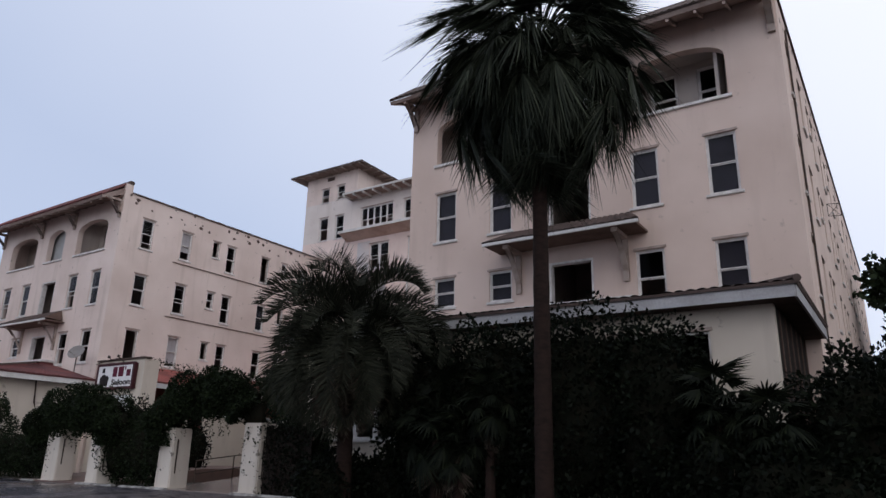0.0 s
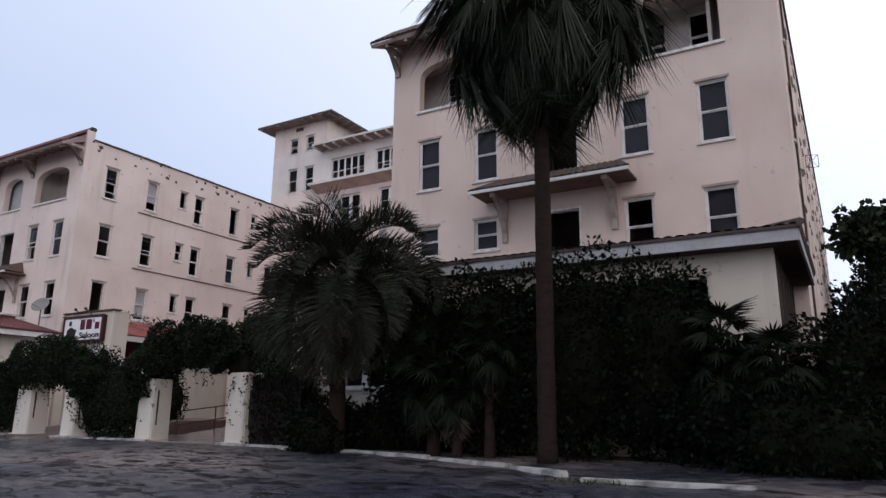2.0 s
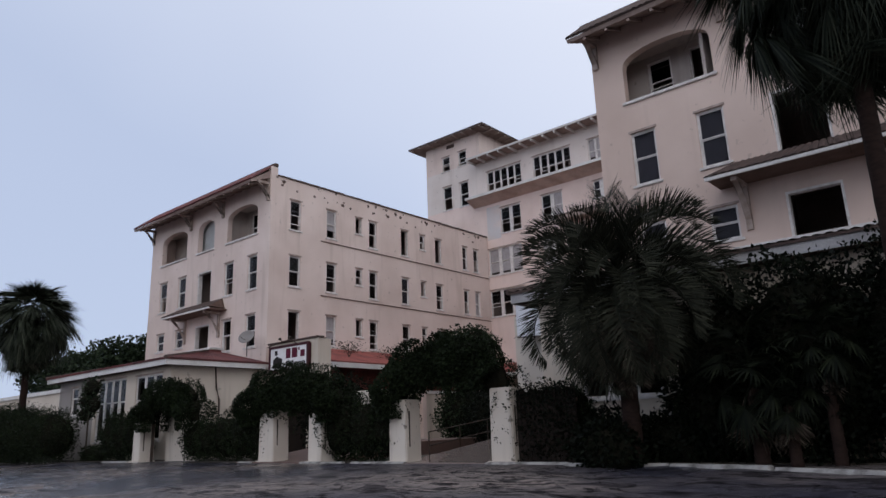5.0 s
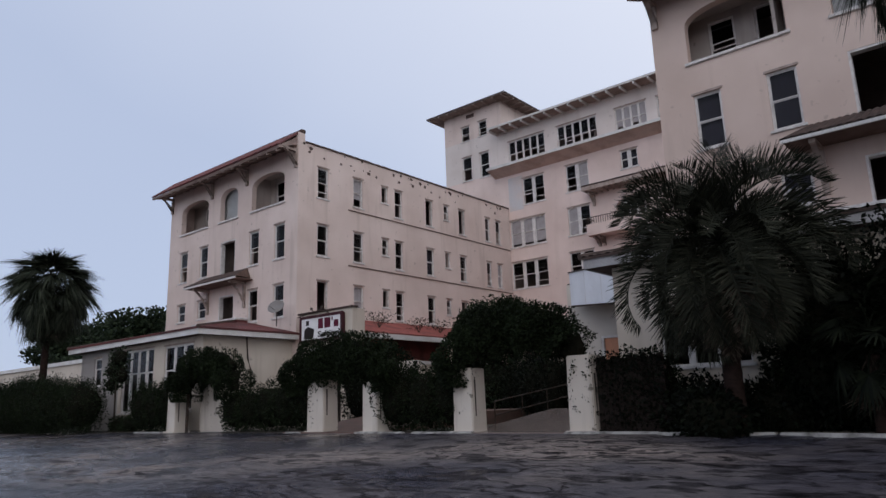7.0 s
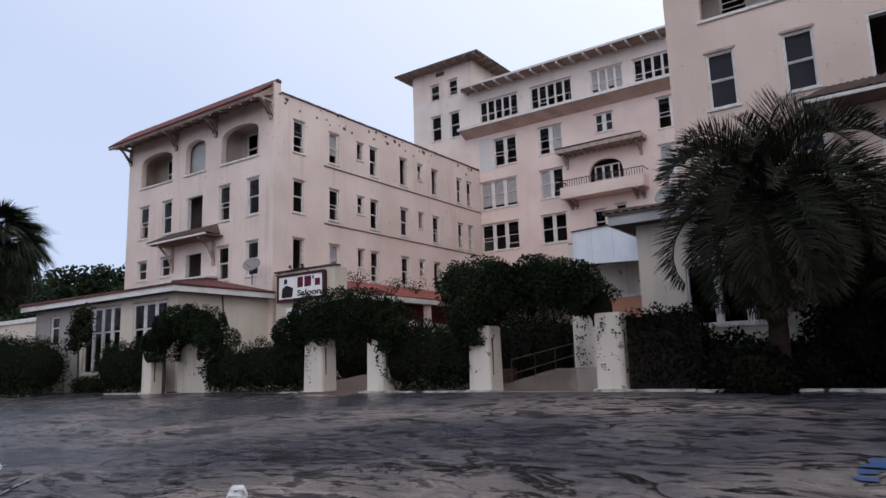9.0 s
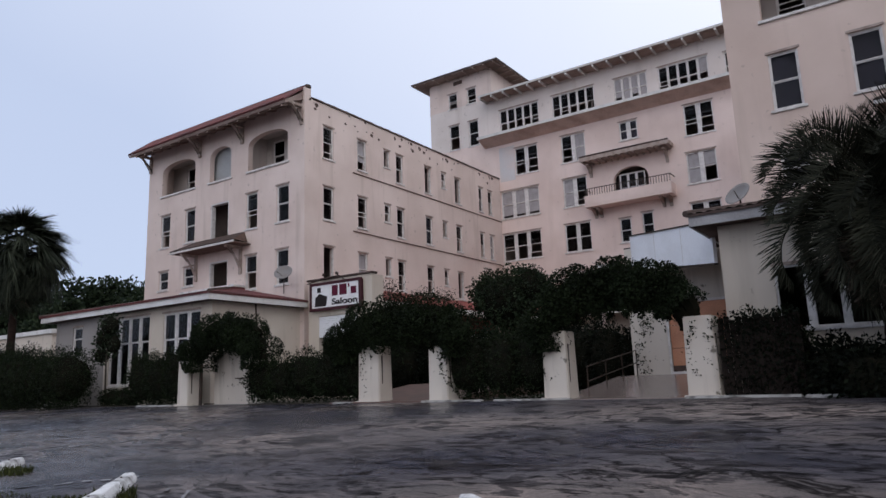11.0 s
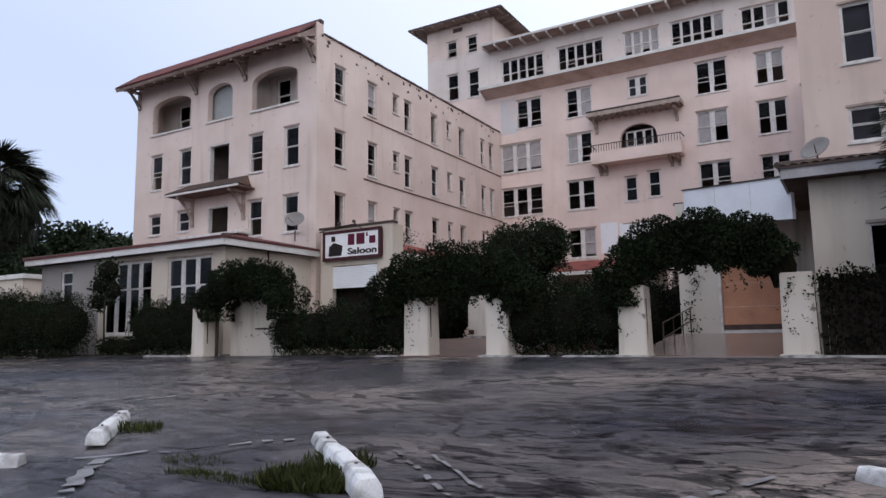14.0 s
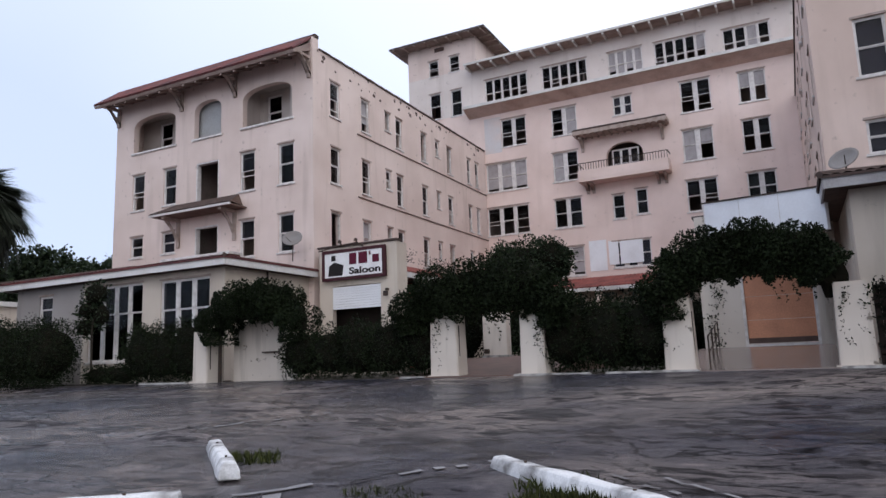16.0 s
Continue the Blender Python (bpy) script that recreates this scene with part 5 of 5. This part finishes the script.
vine_arch(-37.5, -33.7, 2.35, 3.85, "arch of dark ivy over the white garden wall")
vine_arch(-28.9, -24.0, 1.85, 3.75, "thick arch of dark vines over the gate path")
vine_arch(-20.95, -16.75, 2.45, 4.0, "broad arch of dark vines over the entrance ramp", 0.32)
hedge(-34.3, -28.2, 14.8, 16.2, 2.05, "dense dark green hedge between gate piers")
hedge(-24.5, -20.9, 14.8, 16.2, 2.45, "dense dark green hedge between gate piers")
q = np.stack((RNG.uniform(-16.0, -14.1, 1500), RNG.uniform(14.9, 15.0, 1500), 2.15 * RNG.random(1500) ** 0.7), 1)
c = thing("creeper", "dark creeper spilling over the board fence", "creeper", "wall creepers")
leaf_mesh("foliage", q, 0.09, M_LEAF_SHADE, c)
hedge(-15.6, -14.1, 15.15, 16.1, 2.35, "dark shrubby hedge beside the gate pier")
hedge(-42.7, -38.75, 14.9, 16.1, 2.45, "dark rounded hedge before the porch windows")
hedge(-45.4, -42.8, 15.2, 16.0, 0.9, "low dark hedge in a gap before the porch")
hedge(-52.5, -45.4, 12.9, 15.4, 3.15, "overgrown dark hedge before the porch")
hedge(-64.0, -52.4, 12.8, 16.2, 3.2, "overgrown dark hedge beside the annex")
# creeper leaves on the piers
for x in (-24.5, -20.9, -16.2, -16.7, -27.9):
    zc = 2.0 * RNG.random(60) ** 0.35
    q = np.stack((x + 0.12 * np.sin(zc * 4) + RNG.normal(0, 0.06, 60), RNG.uniform(14.80, 14.87, 60), zc), 1)
    c = thing("creeper", "thin creeper climbing a white pier", "creeper", "pier creepers")
    leaf_mesh("foliage", q, 0.08, M_LEAF, c)


zc = 0.6 + 2.7 * RNG.random(170)
q = np.stack((-20.35 + 0.16 * np.sin(zc * 3.1) + RNG.normal(0, 0.14, 170), RNG.uniform(21.75, 21.97, 170), zc), 1)
c = thing("creeper", "creeper climbing the white entrance wall", "creeper", "wall creepers")
leaf_mesh("foliage", q, 0.10, M_LEAF, c)
fence = thing("board_fence", "dark brown board fence beside the gate pier", "fence")
for k in range(13):
    a = -16.02 + 0.148 * k
    part("plank", boxes((a, a + 0.14, 15.02, 15.05, 0.02, 1.98 + 0.05 * math.sin(k * 2.3)), bevel=0.004), M_BOARDS_SHADE, fence)
for z in (0.5, 1.6):
    part("rail", boxes((-16.05, -14.08, 15.052, 15.10, z, z + 0.09)), M_TIMBER, fence)


# ---- palms ----
def fan_frond(seed, petiole, blade, leaflets, droop, ragged=0.1, width=1.0, spread=250):
    """One costapalmate frond along local x: a stalk that arches over and a fan of narrow leaflets with hanging tips."""
    r = random.Random(seed)
    bm = bmesh.new()
    pts = [Vector((petiole * s, 0, 0.22 * petiole * math.sin(s * 1.4) - droop * 0.35 * petiole * s ** 2.2)) for s in (0, 0.25, 0.5, 0.75, 1.0)]
    tube(bm, pts, [0.03, 0.026, 0.022, 0.018, 0.014], 4)
    hub = pts[-1]
    tilt = -droop * 0.75
    for i in range(leaflets):
        ang = (i / (leaflets - 1) - 0.5) * radians(spread) + r.uniform(-0.05, 0.05)
        L = blade * (1 - 0.35 * abs(ang) / radians(spread / 2)) * r.uniform(1 - ragged, 1 + ragged)
        d = Vector((math.cos(ang), math.sin(ang), 0))
        d = Vector((d.x * math.cos(tilt), d.y, d.x * math.sin(tilt) - 0.12 * abs(math.sin(ang))))
        side = Vector((-math.sin(ang), math.cos(ang), 0))
        prev = None
        hang = r.uniform(0.5, 1.1) * droop
        for s, wd in ((0.0, 0.012), (0.35, 0.036), (0.65, 0.030), (1.0, 0.004)):
            c = hub + d * L * s - Vector((0, 0, hang * L * 0.8 * s ** 2.2))
            cur = (bm.verts.new(c + side * wd * width), bm.verts.new(c - side * wd * width))
            if prev:
                bm.faces.new((prev[0], cur[0], cur[1], prev[1]))
            prev = cur
    me = bpy.data.meshes.new("frond")
    bm.to_mesh(me)
    bm.free()
    return me


def feather_frond(seed, length, leaf, pairs, curl, width=1.0):
    """One pinnate frond along local x: a rachis curling over and two upswept rows of narrow leaflets."""
    r = random.Random(seed)
    bm = bmesh.new()
    n, pts, el = 12, [Vector((0, 0, 0))], 0.0
    for i in range(n):
        el -= curl / n * (0.4 + 1.2 * i / n)
        pts.append(pts[-1] + Vector((math.cos(el), 0, math.sin(el))) * length / n)
    tube(bm, pts, [0.032 * (1 - 0.85 * i / n) + 0.004 for i in range(n + 1)], 4)
    for i in range(pairs):
        s = 0.2 + 0.8 * i / (pairs - 1)
        k = min(int(s * n), n - 1)
        a, b = pts[k], pts[k + 1]
        base, along = a.lerp(b, s * n - k), (b - a).normalized()
        up = Vector((-along.z, 0, along.x))
        L = leaf * math.sin(math.pi * (0.2 + 0.72 * s)) ** 0.7
        for side in (-1, 1):
            d = (along * r.uniform(0.5, 0.8) + Vector((0, side * r.uniform(0.55, 0.85), 0)) + up * r.uniform(0.55, 0.95)).normalized()
            wv = along.cross(d).cross(d).normalized()
            ll, prev = L * r.uniform(0.8, 1.15), None
            sag = r.uniform(0.05, 0.25)
            for f, wd in ((0.0, 0.010), (0.5, 0.017), (1.0, 0.003)):
                c = base + d * ll * f - Vector((0, 0, sag * ll * f * f))
                cur = (bm.verts.new(c + wv * wd * width), bm.verts.new(c - wv * wd * width))
                if prev:
                    bm.faces.new((prev[0], cur[0], cur[1], prev[1]))
                prev = cur
    me = bpy.data.meshes.new("frond")
    bm.to_mesh(me)
    bm.free()
    return me


def palm(label, x, y, z0, height, trunk_r, petiole, blade, live, dry, seed, lean=(0, 0), skirt=0.0, leaflets=26, width=1.0, low=-40, hug=-32, droops=(0.45, 0.7, 1.0), feather=False, green=None, spread=(0.85, 1.1)):
    """A fan palm: ringed tapering trunk, a round head of fronds and a skirt of dry ones."""
    rr = random.Random(seed)
    t = thing("palm_tree", label, "palm tree", "palms", (x, y, z0))
    n = 26
    bm = bmesh.new()
    pts = [(lean[0] * (i / n) ** 1.5, lean[1] * (i / n) ** 1.5, height * i / n - 0.1) for i in range(n + 1)]
    tube(bm, pts, [trunk_r * (1.22 - 0.3 * i / n + (0.25 if i == 0 else 0)) * (1.03 if i % 2 else 0.97) for i in range(n + 1)], 14)
    part("trunk", bm, M_TRUNK, t, smooth=True)
    greens = [fan_frond(seed + k, petiole, blade, leaflets, droops[k % 3], 0.15, width) for k in range(6)]
    drys = [fan_frond(seed + 50 + k, petiole * 0.9, blade * 0.9, leaflets - 8, 1.2, 0.25, width, 95) for k in range(4)]
    if feather:
        greens = [feather_frond(seed + k, petiole * (0.9 + 0.06 * k), blade, leaflets, 1.7 + 0.16 * k, width) for k in range(6)]
        drys = [feather_frond(seed + 50 + k, petiole * 0.8, blade * 0.7, leaflets - 24, 0.45, width) for k in range(4)]
    for me in greens:
        me.materials.append(M_FROND_GREY if feather else green or M_FROND)
    for me in drys:
        me.materials.append(M_FROND_DRY)
    top = Vector((lean[0], lean[1], height))
    for i in range(live):
        k = (i + 0.5) / live
        el = 82 - (82 - low) * k ** 0.9
        m = Matrix.Translation(top + Vector((0, 0, 0.55 * (1 - k)))) @ pose(0, 0, 0, 0, 0, i * 137.5 + rr.uniform(-12, 12)) @ pose(0, 0, 0, rr.uniform(-25, 25), -el + rr.uniform(-8, 8), 0) @ Matrix.Scale(rr.uniform(*spread), 4)
        link("frond", rr.choice(greens), None, t, "", m)
    for i in range(dry):
        k = (i + 0.5) / dry
        small = 1.0 - (0.0 if feather else 0.22) * k
        el = hug - (82 + hug) * k
        m = Matrix.Translation(top + Vector((0, 0, -skirt * k))) @ pose(0, 0, 0, 0, 0, i * 137.5 + rr.uniform(-15, 15)) @ pose(0, 0, 0, rr.uniform(-40, 40), -el, 0) @ Matrix.Scale(small * rr.uniform(0.75, 1.0), 4)
        link("frond", rr.choice(drys if k > 0.15 else greens), None, t, "", m)
    return t


palm("tall cabbage palm with a dense round head and drooping dark fronds", -6.25, 13.9, slope(-6.3, 13.9), 10.2, 0.17, 2.1, 0.7, 540, 190, 11, (0.05, -0.05), 0.8, 30, 0.55, -60, -58, (1.0, 1.5, 2.1), spread=(0.62, 1.08))
palm("short feather palm with curling grey-green fronds and hanging dry skirt", -12.2, 14.3, 0.0, 4.2, 0.19, 2.75, 0.64, 74, 64, 23, (0.15, -0.3), 0.5, 66, 0.8, -22, -32, feather=True)
palm("slender cabbage palm against the sky behind the hedge", -55.2, 15.4, 0.0, 8.5, 0.2, 1.75, 1.1, 210, 90, 37, (0.0, 0.0), 1.0, 34, 0.95, -70, -60, (0.8, 1.2, 1.6))
palm("young cabbage palm among the shrubs", -9.4, 14.5, 0.0, 1.7, 0.14, 0.7, 0.65, 16, 14, 41, (0, 0), 0.4, 26, 0.8, green=M_FROND_SHADE)
for x, y, h, k, seed in ((-2.75, 14.5, 2.0, 0.5, 43), (-1.75, 14.4, 1.5, 0.46, 47), (-7.9, 14.5, 2.2, 0.5, 59), (-8.7, 14.4, 1.3, 0.45, 61), (0.2, 17.4, 1.9, 0.6, 53), (0.0, 14.6, 1.1, 0.45, 73)):
    palm("low palmetto clump with stiff dark fans among the shrubs", x, y, 0.0, h, 0.11, k, k, 24, 8, seed, (0, 0), 0.3, 24, 0.7, green=M_FROND_SHADE)

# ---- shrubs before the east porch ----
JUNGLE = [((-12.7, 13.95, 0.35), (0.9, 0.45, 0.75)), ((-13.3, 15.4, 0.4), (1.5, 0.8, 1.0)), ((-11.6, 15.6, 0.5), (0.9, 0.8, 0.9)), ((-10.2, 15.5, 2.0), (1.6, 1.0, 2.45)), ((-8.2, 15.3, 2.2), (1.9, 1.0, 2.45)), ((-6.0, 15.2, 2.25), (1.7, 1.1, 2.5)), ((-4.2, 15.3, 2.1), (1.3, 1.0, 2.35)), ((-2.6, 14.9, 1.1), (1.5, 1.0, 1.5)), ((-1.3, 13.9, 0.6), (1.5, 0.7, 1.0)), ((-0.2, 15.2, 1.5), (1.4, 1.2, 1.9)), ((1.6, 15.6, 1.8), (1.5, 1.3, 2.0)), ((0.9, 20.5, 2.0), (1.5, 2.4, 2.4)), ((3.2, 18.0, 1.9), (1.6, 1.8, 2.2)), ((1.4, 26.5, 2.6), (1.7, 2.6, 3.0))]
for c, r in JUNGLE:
    shrub("shrub", "dark overgrown shrub crowding the porch", "shrub", [(c, r)], 0.125, 250, M_LEAF_SHADE, "porch shrubs")
shrub("shrub", "rounded dark evergreen rising over the gate hedge", "shrub", [((-30.3, 30.2, 4.9), (2.3, 1.8, 1.9)), ((-31.6, 30.2, 5.4), (1.2, 1.2, 1.3)), ((-29.0, 30.0, 5.5), (1.3, 1.2, 1.2)), ((-30.3, 30.2, 1.8), (1.9, 1.6, 1.9))], 0.15, 110, M_LEAF_TREE)
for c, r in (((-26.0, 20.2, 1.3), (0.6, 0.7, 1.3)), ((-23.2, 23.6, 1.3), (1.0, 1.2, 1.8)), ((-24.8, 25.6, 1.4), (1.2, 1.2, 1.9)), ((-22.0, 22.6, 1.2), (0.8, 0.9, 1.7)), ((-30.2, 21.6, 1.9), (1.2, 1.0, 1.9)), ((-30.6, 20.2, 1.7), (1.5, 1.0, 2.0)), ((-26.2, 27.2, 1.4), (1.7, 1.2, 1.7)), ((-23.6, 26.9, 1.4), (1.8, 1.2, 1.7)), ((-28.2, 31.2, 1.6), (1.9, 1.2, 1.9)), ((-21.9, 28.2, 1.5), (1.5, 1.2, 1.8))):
    shrub("shrub", "dark shrub filling the court behind the gates", "shrub", [(c, r)], 0.12, 120, M_LEAF_SHADE, "court shrubs")
shrub("shrub", "tall dark thicket beside the hotel side wall", "shrub", [((4.2, 45.0, 4.5), (3.6, 3.0, 5.2)), ((7.5, 41.0, 3.5), (3.5, 3.0, 4.2)), ((3.4, 33.0, 2.6), (2.2, 3.0, 3.2)), ((1.9, 52.0, 6.0), (2.3, 2.5, 6.2)), ((1.3, 40.0, 4.2), (1.9, 2.5, 4.6))], 0.22, 60, M_LEAF_SHADE)
sapling = shrub("sapling", "thin light green sapling before the porch windows", "sapling", [((-45.1, 15.5, 3.95), (0.75, 0.5, 0.6)), ((-45.5, 15.5, 3.25), (0.7, 0.5, 0.5)), ((-44.7, 15.5, 3.0), (0.5, 0.4, 0.6)), ((-45.7, 15.5, 2.5), (0.6, 0.4, 0.5))], 0.15, 55, M_LEAF_TREE)
part("stem", tube(bmesh.new(), [(-45.2, 15.5, 0.0), (-45.3, 15.5, 2.2), (-45.1, 15.5, 4.1)], [0.05, 0.04, 0.02], 6), M_BARK, sapling)


def tree(label, x, y, h, spread, seed):
    """A broad-crowned tree: trunk, limbs, and clumps of leaves with gaps between."""
    rr = random.Random(seed)
    t = thing("tree", label, "tree", "background trees", (0, 0, 0))
    bm = bmesh.new()
    tube(bm, [(x, y, -0.1), (x + 0.1, y, h * 0.25), (x, y + 0.1, h * 0.5), (x + 0.2, y, h * 0.8)], [0.38, 0.3, 0.22, 0.08], 8)
    part("trunk", bm, M_BARK, t)
    ps, ds = [], []
    for i in range(17):
        a, k = i * 2.4 + rr.random(), rr.uniform(0.15, 1.0)
        c = (x + math.cos(a) * spread * k * 0.8, y + math.sin(a) * spread * k * 0.8, h * rr.uniform(0.42, 0.95) * (1.02 - 0.22 * k * k))
        r = spread * rr.uniform(0.26, 0.42)
        p, d = blob_points(1500, c, (r, r, r * 0.7), 0.6, 0.3)
        ps.append(p), ds.append(d)
        limb = bmesh.new()
        tube(limb, [(x, y, h * 0.38), ((x + c[0]) / 2, (y + c[1]) / 2, (h * 0.38 + c[2]) / 2 - 0.2), c], [0.14, 0.09, 0.03], 5)
        part("limb", limb, M_BARK, t)
    leaf_mesh("crown", np.concatenate(ps), 0.36, M_LEAF_TREE, t, np.concatenate(ds), narrow=0.8)
    return t


for i, (x, y, h, sp) in enumerate(((-76, 37, 11.2, 5.5), (-83, 36, 11.6, 6), (-91, 38, 12.2, 6.5), (-100, 38, 12.4, 7), (-70, 42, 12.2, 5.5), (-110, 40, 12.6, 7.5), (-80, 46, 13.4, 6), (-96, 47, 14, 7), (3.6, 46.5, 15.4, 4.6), (9.5, 43, 15, 6), (16, 40, 14, 6.5), (8, 56, 15, 6.5))):
    tree("broad dark evergreen tree behind the hotel", x, y, h, sp, 100 + i)

aerial = thing("wall_aerial", "small rusty iron bracket frame on the side wall", "aerial", at=(-1.4, 33.6, 12.0))
part("frame", ring(bmesh.new(), 0.0, 0.55, 0.0, 0.6, 0.022, 0, 0.022), M_IRON, aerial, at=pose(0, 0, 0, 0, 0, 20))
part("brace", tube(bmesh.new(), [(0, 0, 0), (0.5, 0.18, 0.6)], [0.011, 0.011], 5), M_IRON, aerial)
part("brace", tube(bmesh.new(), [(0, 0, 0.6), (0.5, 0.18, 0)], [0.011, 0.011], 5), M_IRON, aerial)
for x, y, z in ((-36.6, 24.8, 5.7), (-35.6, 29.5, 5.35), (-36.0, 32.0, 5.45), (-35.9, 26.4, 5.5)):
    w = thing("roof_weed", "straggling dry weed rooted on the low roof", "weed", "roof weeds")
    for k in range(7):
        a = k * 0.9 + x
        sprig = tube(bmesh.new(), [(x, y, z - 0.1), (x + 0.3 * math.cos(a), y + 0.3 * math.sin(a), z + 0.45), (x + 0.75 * math.cos(a), y + 0.7 * math.sin(a), z + 0.55 + 0.3 * math.sin(k * 2.1))], [0.02, 0.014, 0.006], 4)
        part("stem", sprig, M_BARK, w)
    pts = np.stack((x + RNG.normal(0, 0.4, 160), y + RNG.normal(0, 0.4, 160), z + 0.15 + RNG.random(160) * 0.65), 1)
    leaf_mesh("foliage", pts, 0.11, M_LEAF, w)

# ---- far house, dishes, lot furniture ----
far = thing("low_white_building", "long low white building beyond the hedge", "building")
part("wall", boxes((-104, -70, 25, 36, 0, 5.6)), M_WALL_LOW, far)
part("roof_edge", boxes((-104.3, -69.7, 24.8, 36.2, 5.604, 5.95)), M_FASCIA, far)


def dish(label, x, y, z, r, yaw, el, mast):
    d = thing("satellite_dish", label, "satellite dish", "roof dishes", (x, y, z))
    bm = bmesh.new()
    rings = [[bm.verts.new((r * k / 5 * math.cos(a), r * k / 5 * math.sin(a) * 0.9, 0.25 * r * (k / 5) ** 2)) for a in [2 * math.pi * i / 20 for i in range(20)]] for k in range(1, 6)]
    bm.faces.new(rings[0][::-1])
    for p, q in zip(rings, rings[1:]):
        for i in range(20):
            bm.faces.new((p[i], q[i], q[(i + 1) % 20], p[(i + 1) % 20]))
    me = part("reflector", bm, M_DISH, d, at=pose(0, 0, mast, 90 - el, 0, yaw), smooth=True)
    sol = me.modifiers.new("thick", "SOLIDIFY")
    sol.thickness = 0.02
    part("mast", tube(bmesh.new(), [(0, 0, -0.3), (0, 0, mast)], [0.03, 0.03], 6), M_IRON, d)
    part("feed_arm", tube(bmesh.new(), [(0, 0, mast - 0.2), (0.1 * math.sin(radians(yaw)), -0.55, mast + 0.05)], [0.018, 0.014], 5), M_IRON, d)
    return d


dish("grey satellite dish on the porch roof", -38.9, 21.3, 5.75, 0.5, 25, 30, 0.75)
dish("tilted grey satellite dish on the porch roof", -15.9, 19.4, 5.6, 0.46, -30, 32, 0.55)


def wheel_stop(x, y, length, ang, label, broken=False):
    w = thing("wheel_stop", label, "wheel stop", "parking wheel stops", (x, y, slope(x, y)))
    bm = bmesh.new()
    prism(bm, [(-0.11, -0.05), (0.11, -0.05), (0.10, 0.05), (0.06, 0.12), (-0.06, 0.12), (-0.10, 0.05)], "x", 0, length)
    bmesh.ops.subdivide_edges(bm, edges=[e for e in bm.edges if e.calc_length() > length * 0.9], cuts=8)
    for v in bm.verts:
        v.co += 0.018 * noise.noise_vector(v.co * 3 + Vector((x, y, 0)))
    bmesh.ops.bevel(bm, geom=bm.edges[:], offset=0.012, segments=1, affect="EDGES")
    part("bar", bm, M_STOP, w)
    for u in (length * 0.2, length * 0.8):
        part("pin", tube(bmesh.new(), [(u, 0, 0.10), (u, 0, 0.135)], [0.014, 0.014], 6), M_IRON, w)
    w.rotation_euler = (0, 0, radians(ang))
    return w


wheel_stop(-24.55, 2.15, 2.4, -41.7, "white chipped concrete wheel stop lying askew")
wheel_stop(-20.35, 1.56, 2.6, -42, "white chipped concrete wheel stop beside grass")
wheel_stop(-15.38, 1.8, 2.4, -41, "white chipped concrete wheel stop on wet asphalt")
wheel_stop(-19.45, -1.85, 2.1, 38, "white broken wheel stop pushed askew over weeds")
wheel_stop(-23.95, -1.75, 2.1, 36, "white broken wheel stop pushed askew on asphalt")


def paint(x, y, length, width, ang, mat=None, label="faded white parking line on wet asphalt"):
    p = thing("painted_line", label, "road marking", "parking lines", kind="structure")
    n = max(3, int(length / 0.11))
    c, s = math.cos(radians(ang)), math.sin(radians(ang))
    vs, jag = [], [(random.uniform(0.4, 1.2), random.uniform(0.4, 1.2)) for _ in range(n + 1)]
    for i in range(n + 1):
        for k in (-0.5, 0.5):
            px_, py_ = x + c * length * i / n - s * width * k * jag[i][k > 0], y + s * length * i / n + c * width * k * jag[i][k > 0]
            vs.append((px_, py_, slope(px_, py_) + heave(px_, py_) + 0.018))
    raw("stripe", vs, [(2 * i, 2 * i + 2, 2 * i + 3, 2 * i + 1) for i in range(n) if random.random() < 0.72], mat or M_PAINT, p)


paint(-16.74, 0.24, 1.6, 0.09, 57.7)
paint(-19.26, 1.39, 0.3, 0.06, 17)
paint(-19.26, 1.39, 2.2, 0.05, -43)
paint(-18.97, 1.48, 2.0, 0.05, -43)
paint(-21.75, 0.0, 2.2, 0.17, -44)
paint(-22.1, -0.1, 2.6, 0.12, 48)
paint(-27.0, 3.0, 3.5, 0.09, 52)


for k in range(2):
    paint(-9.98 + 0.24 * k, 4.5 + 0.1 * k, 1.2, 0.25, 86, M_BLUE, "worn blue accessible bay marking on asphalt")


def grass(x, y, rx, ry, n, h):
    g = thing("grass_tuft", "tuft of green weeds growing through the asphalt", "grass", "weeds in the lot", kind="stuff")
    r = np.sqrt(RNG.random(n))
    a = RNG.uniform(0, 2 * math.pi, n)
    p = np.stack((x + rx * r * np.cos(a), y + ry * r * np.sin(a), np.zeros(n)), 1)
    for q in p:
        q[2] = slope(q[0], q[1]) + heave(q[0], q[1]) - 0.02
    up = np.stack((RNG.normal(0, 0.35, n), RNG.normal(0, 0.35, n), np.full(n, 2.2)), 1)
    leaf_mesh("blade", p, h, M_GRASS, g, up, narrow=0.12)


grass(-19.2, 0.1, 0.45, 0.36, 2400, 0.15)
grass(-20.1, -0.1, 0.6, 0.14, 500, 0.07)
grass(-20.9, 0.35, 0.4, 0.2, 160, 0.07)
grass(-23.4, 1.5, 0.45, 0.25, 300, 0.13)
grass(-19.5, 0.8, 0.4, 0.25, 300, 0.12)
grass(-4.5, 11.2, 0.7, 0.3, 200, 0.10)
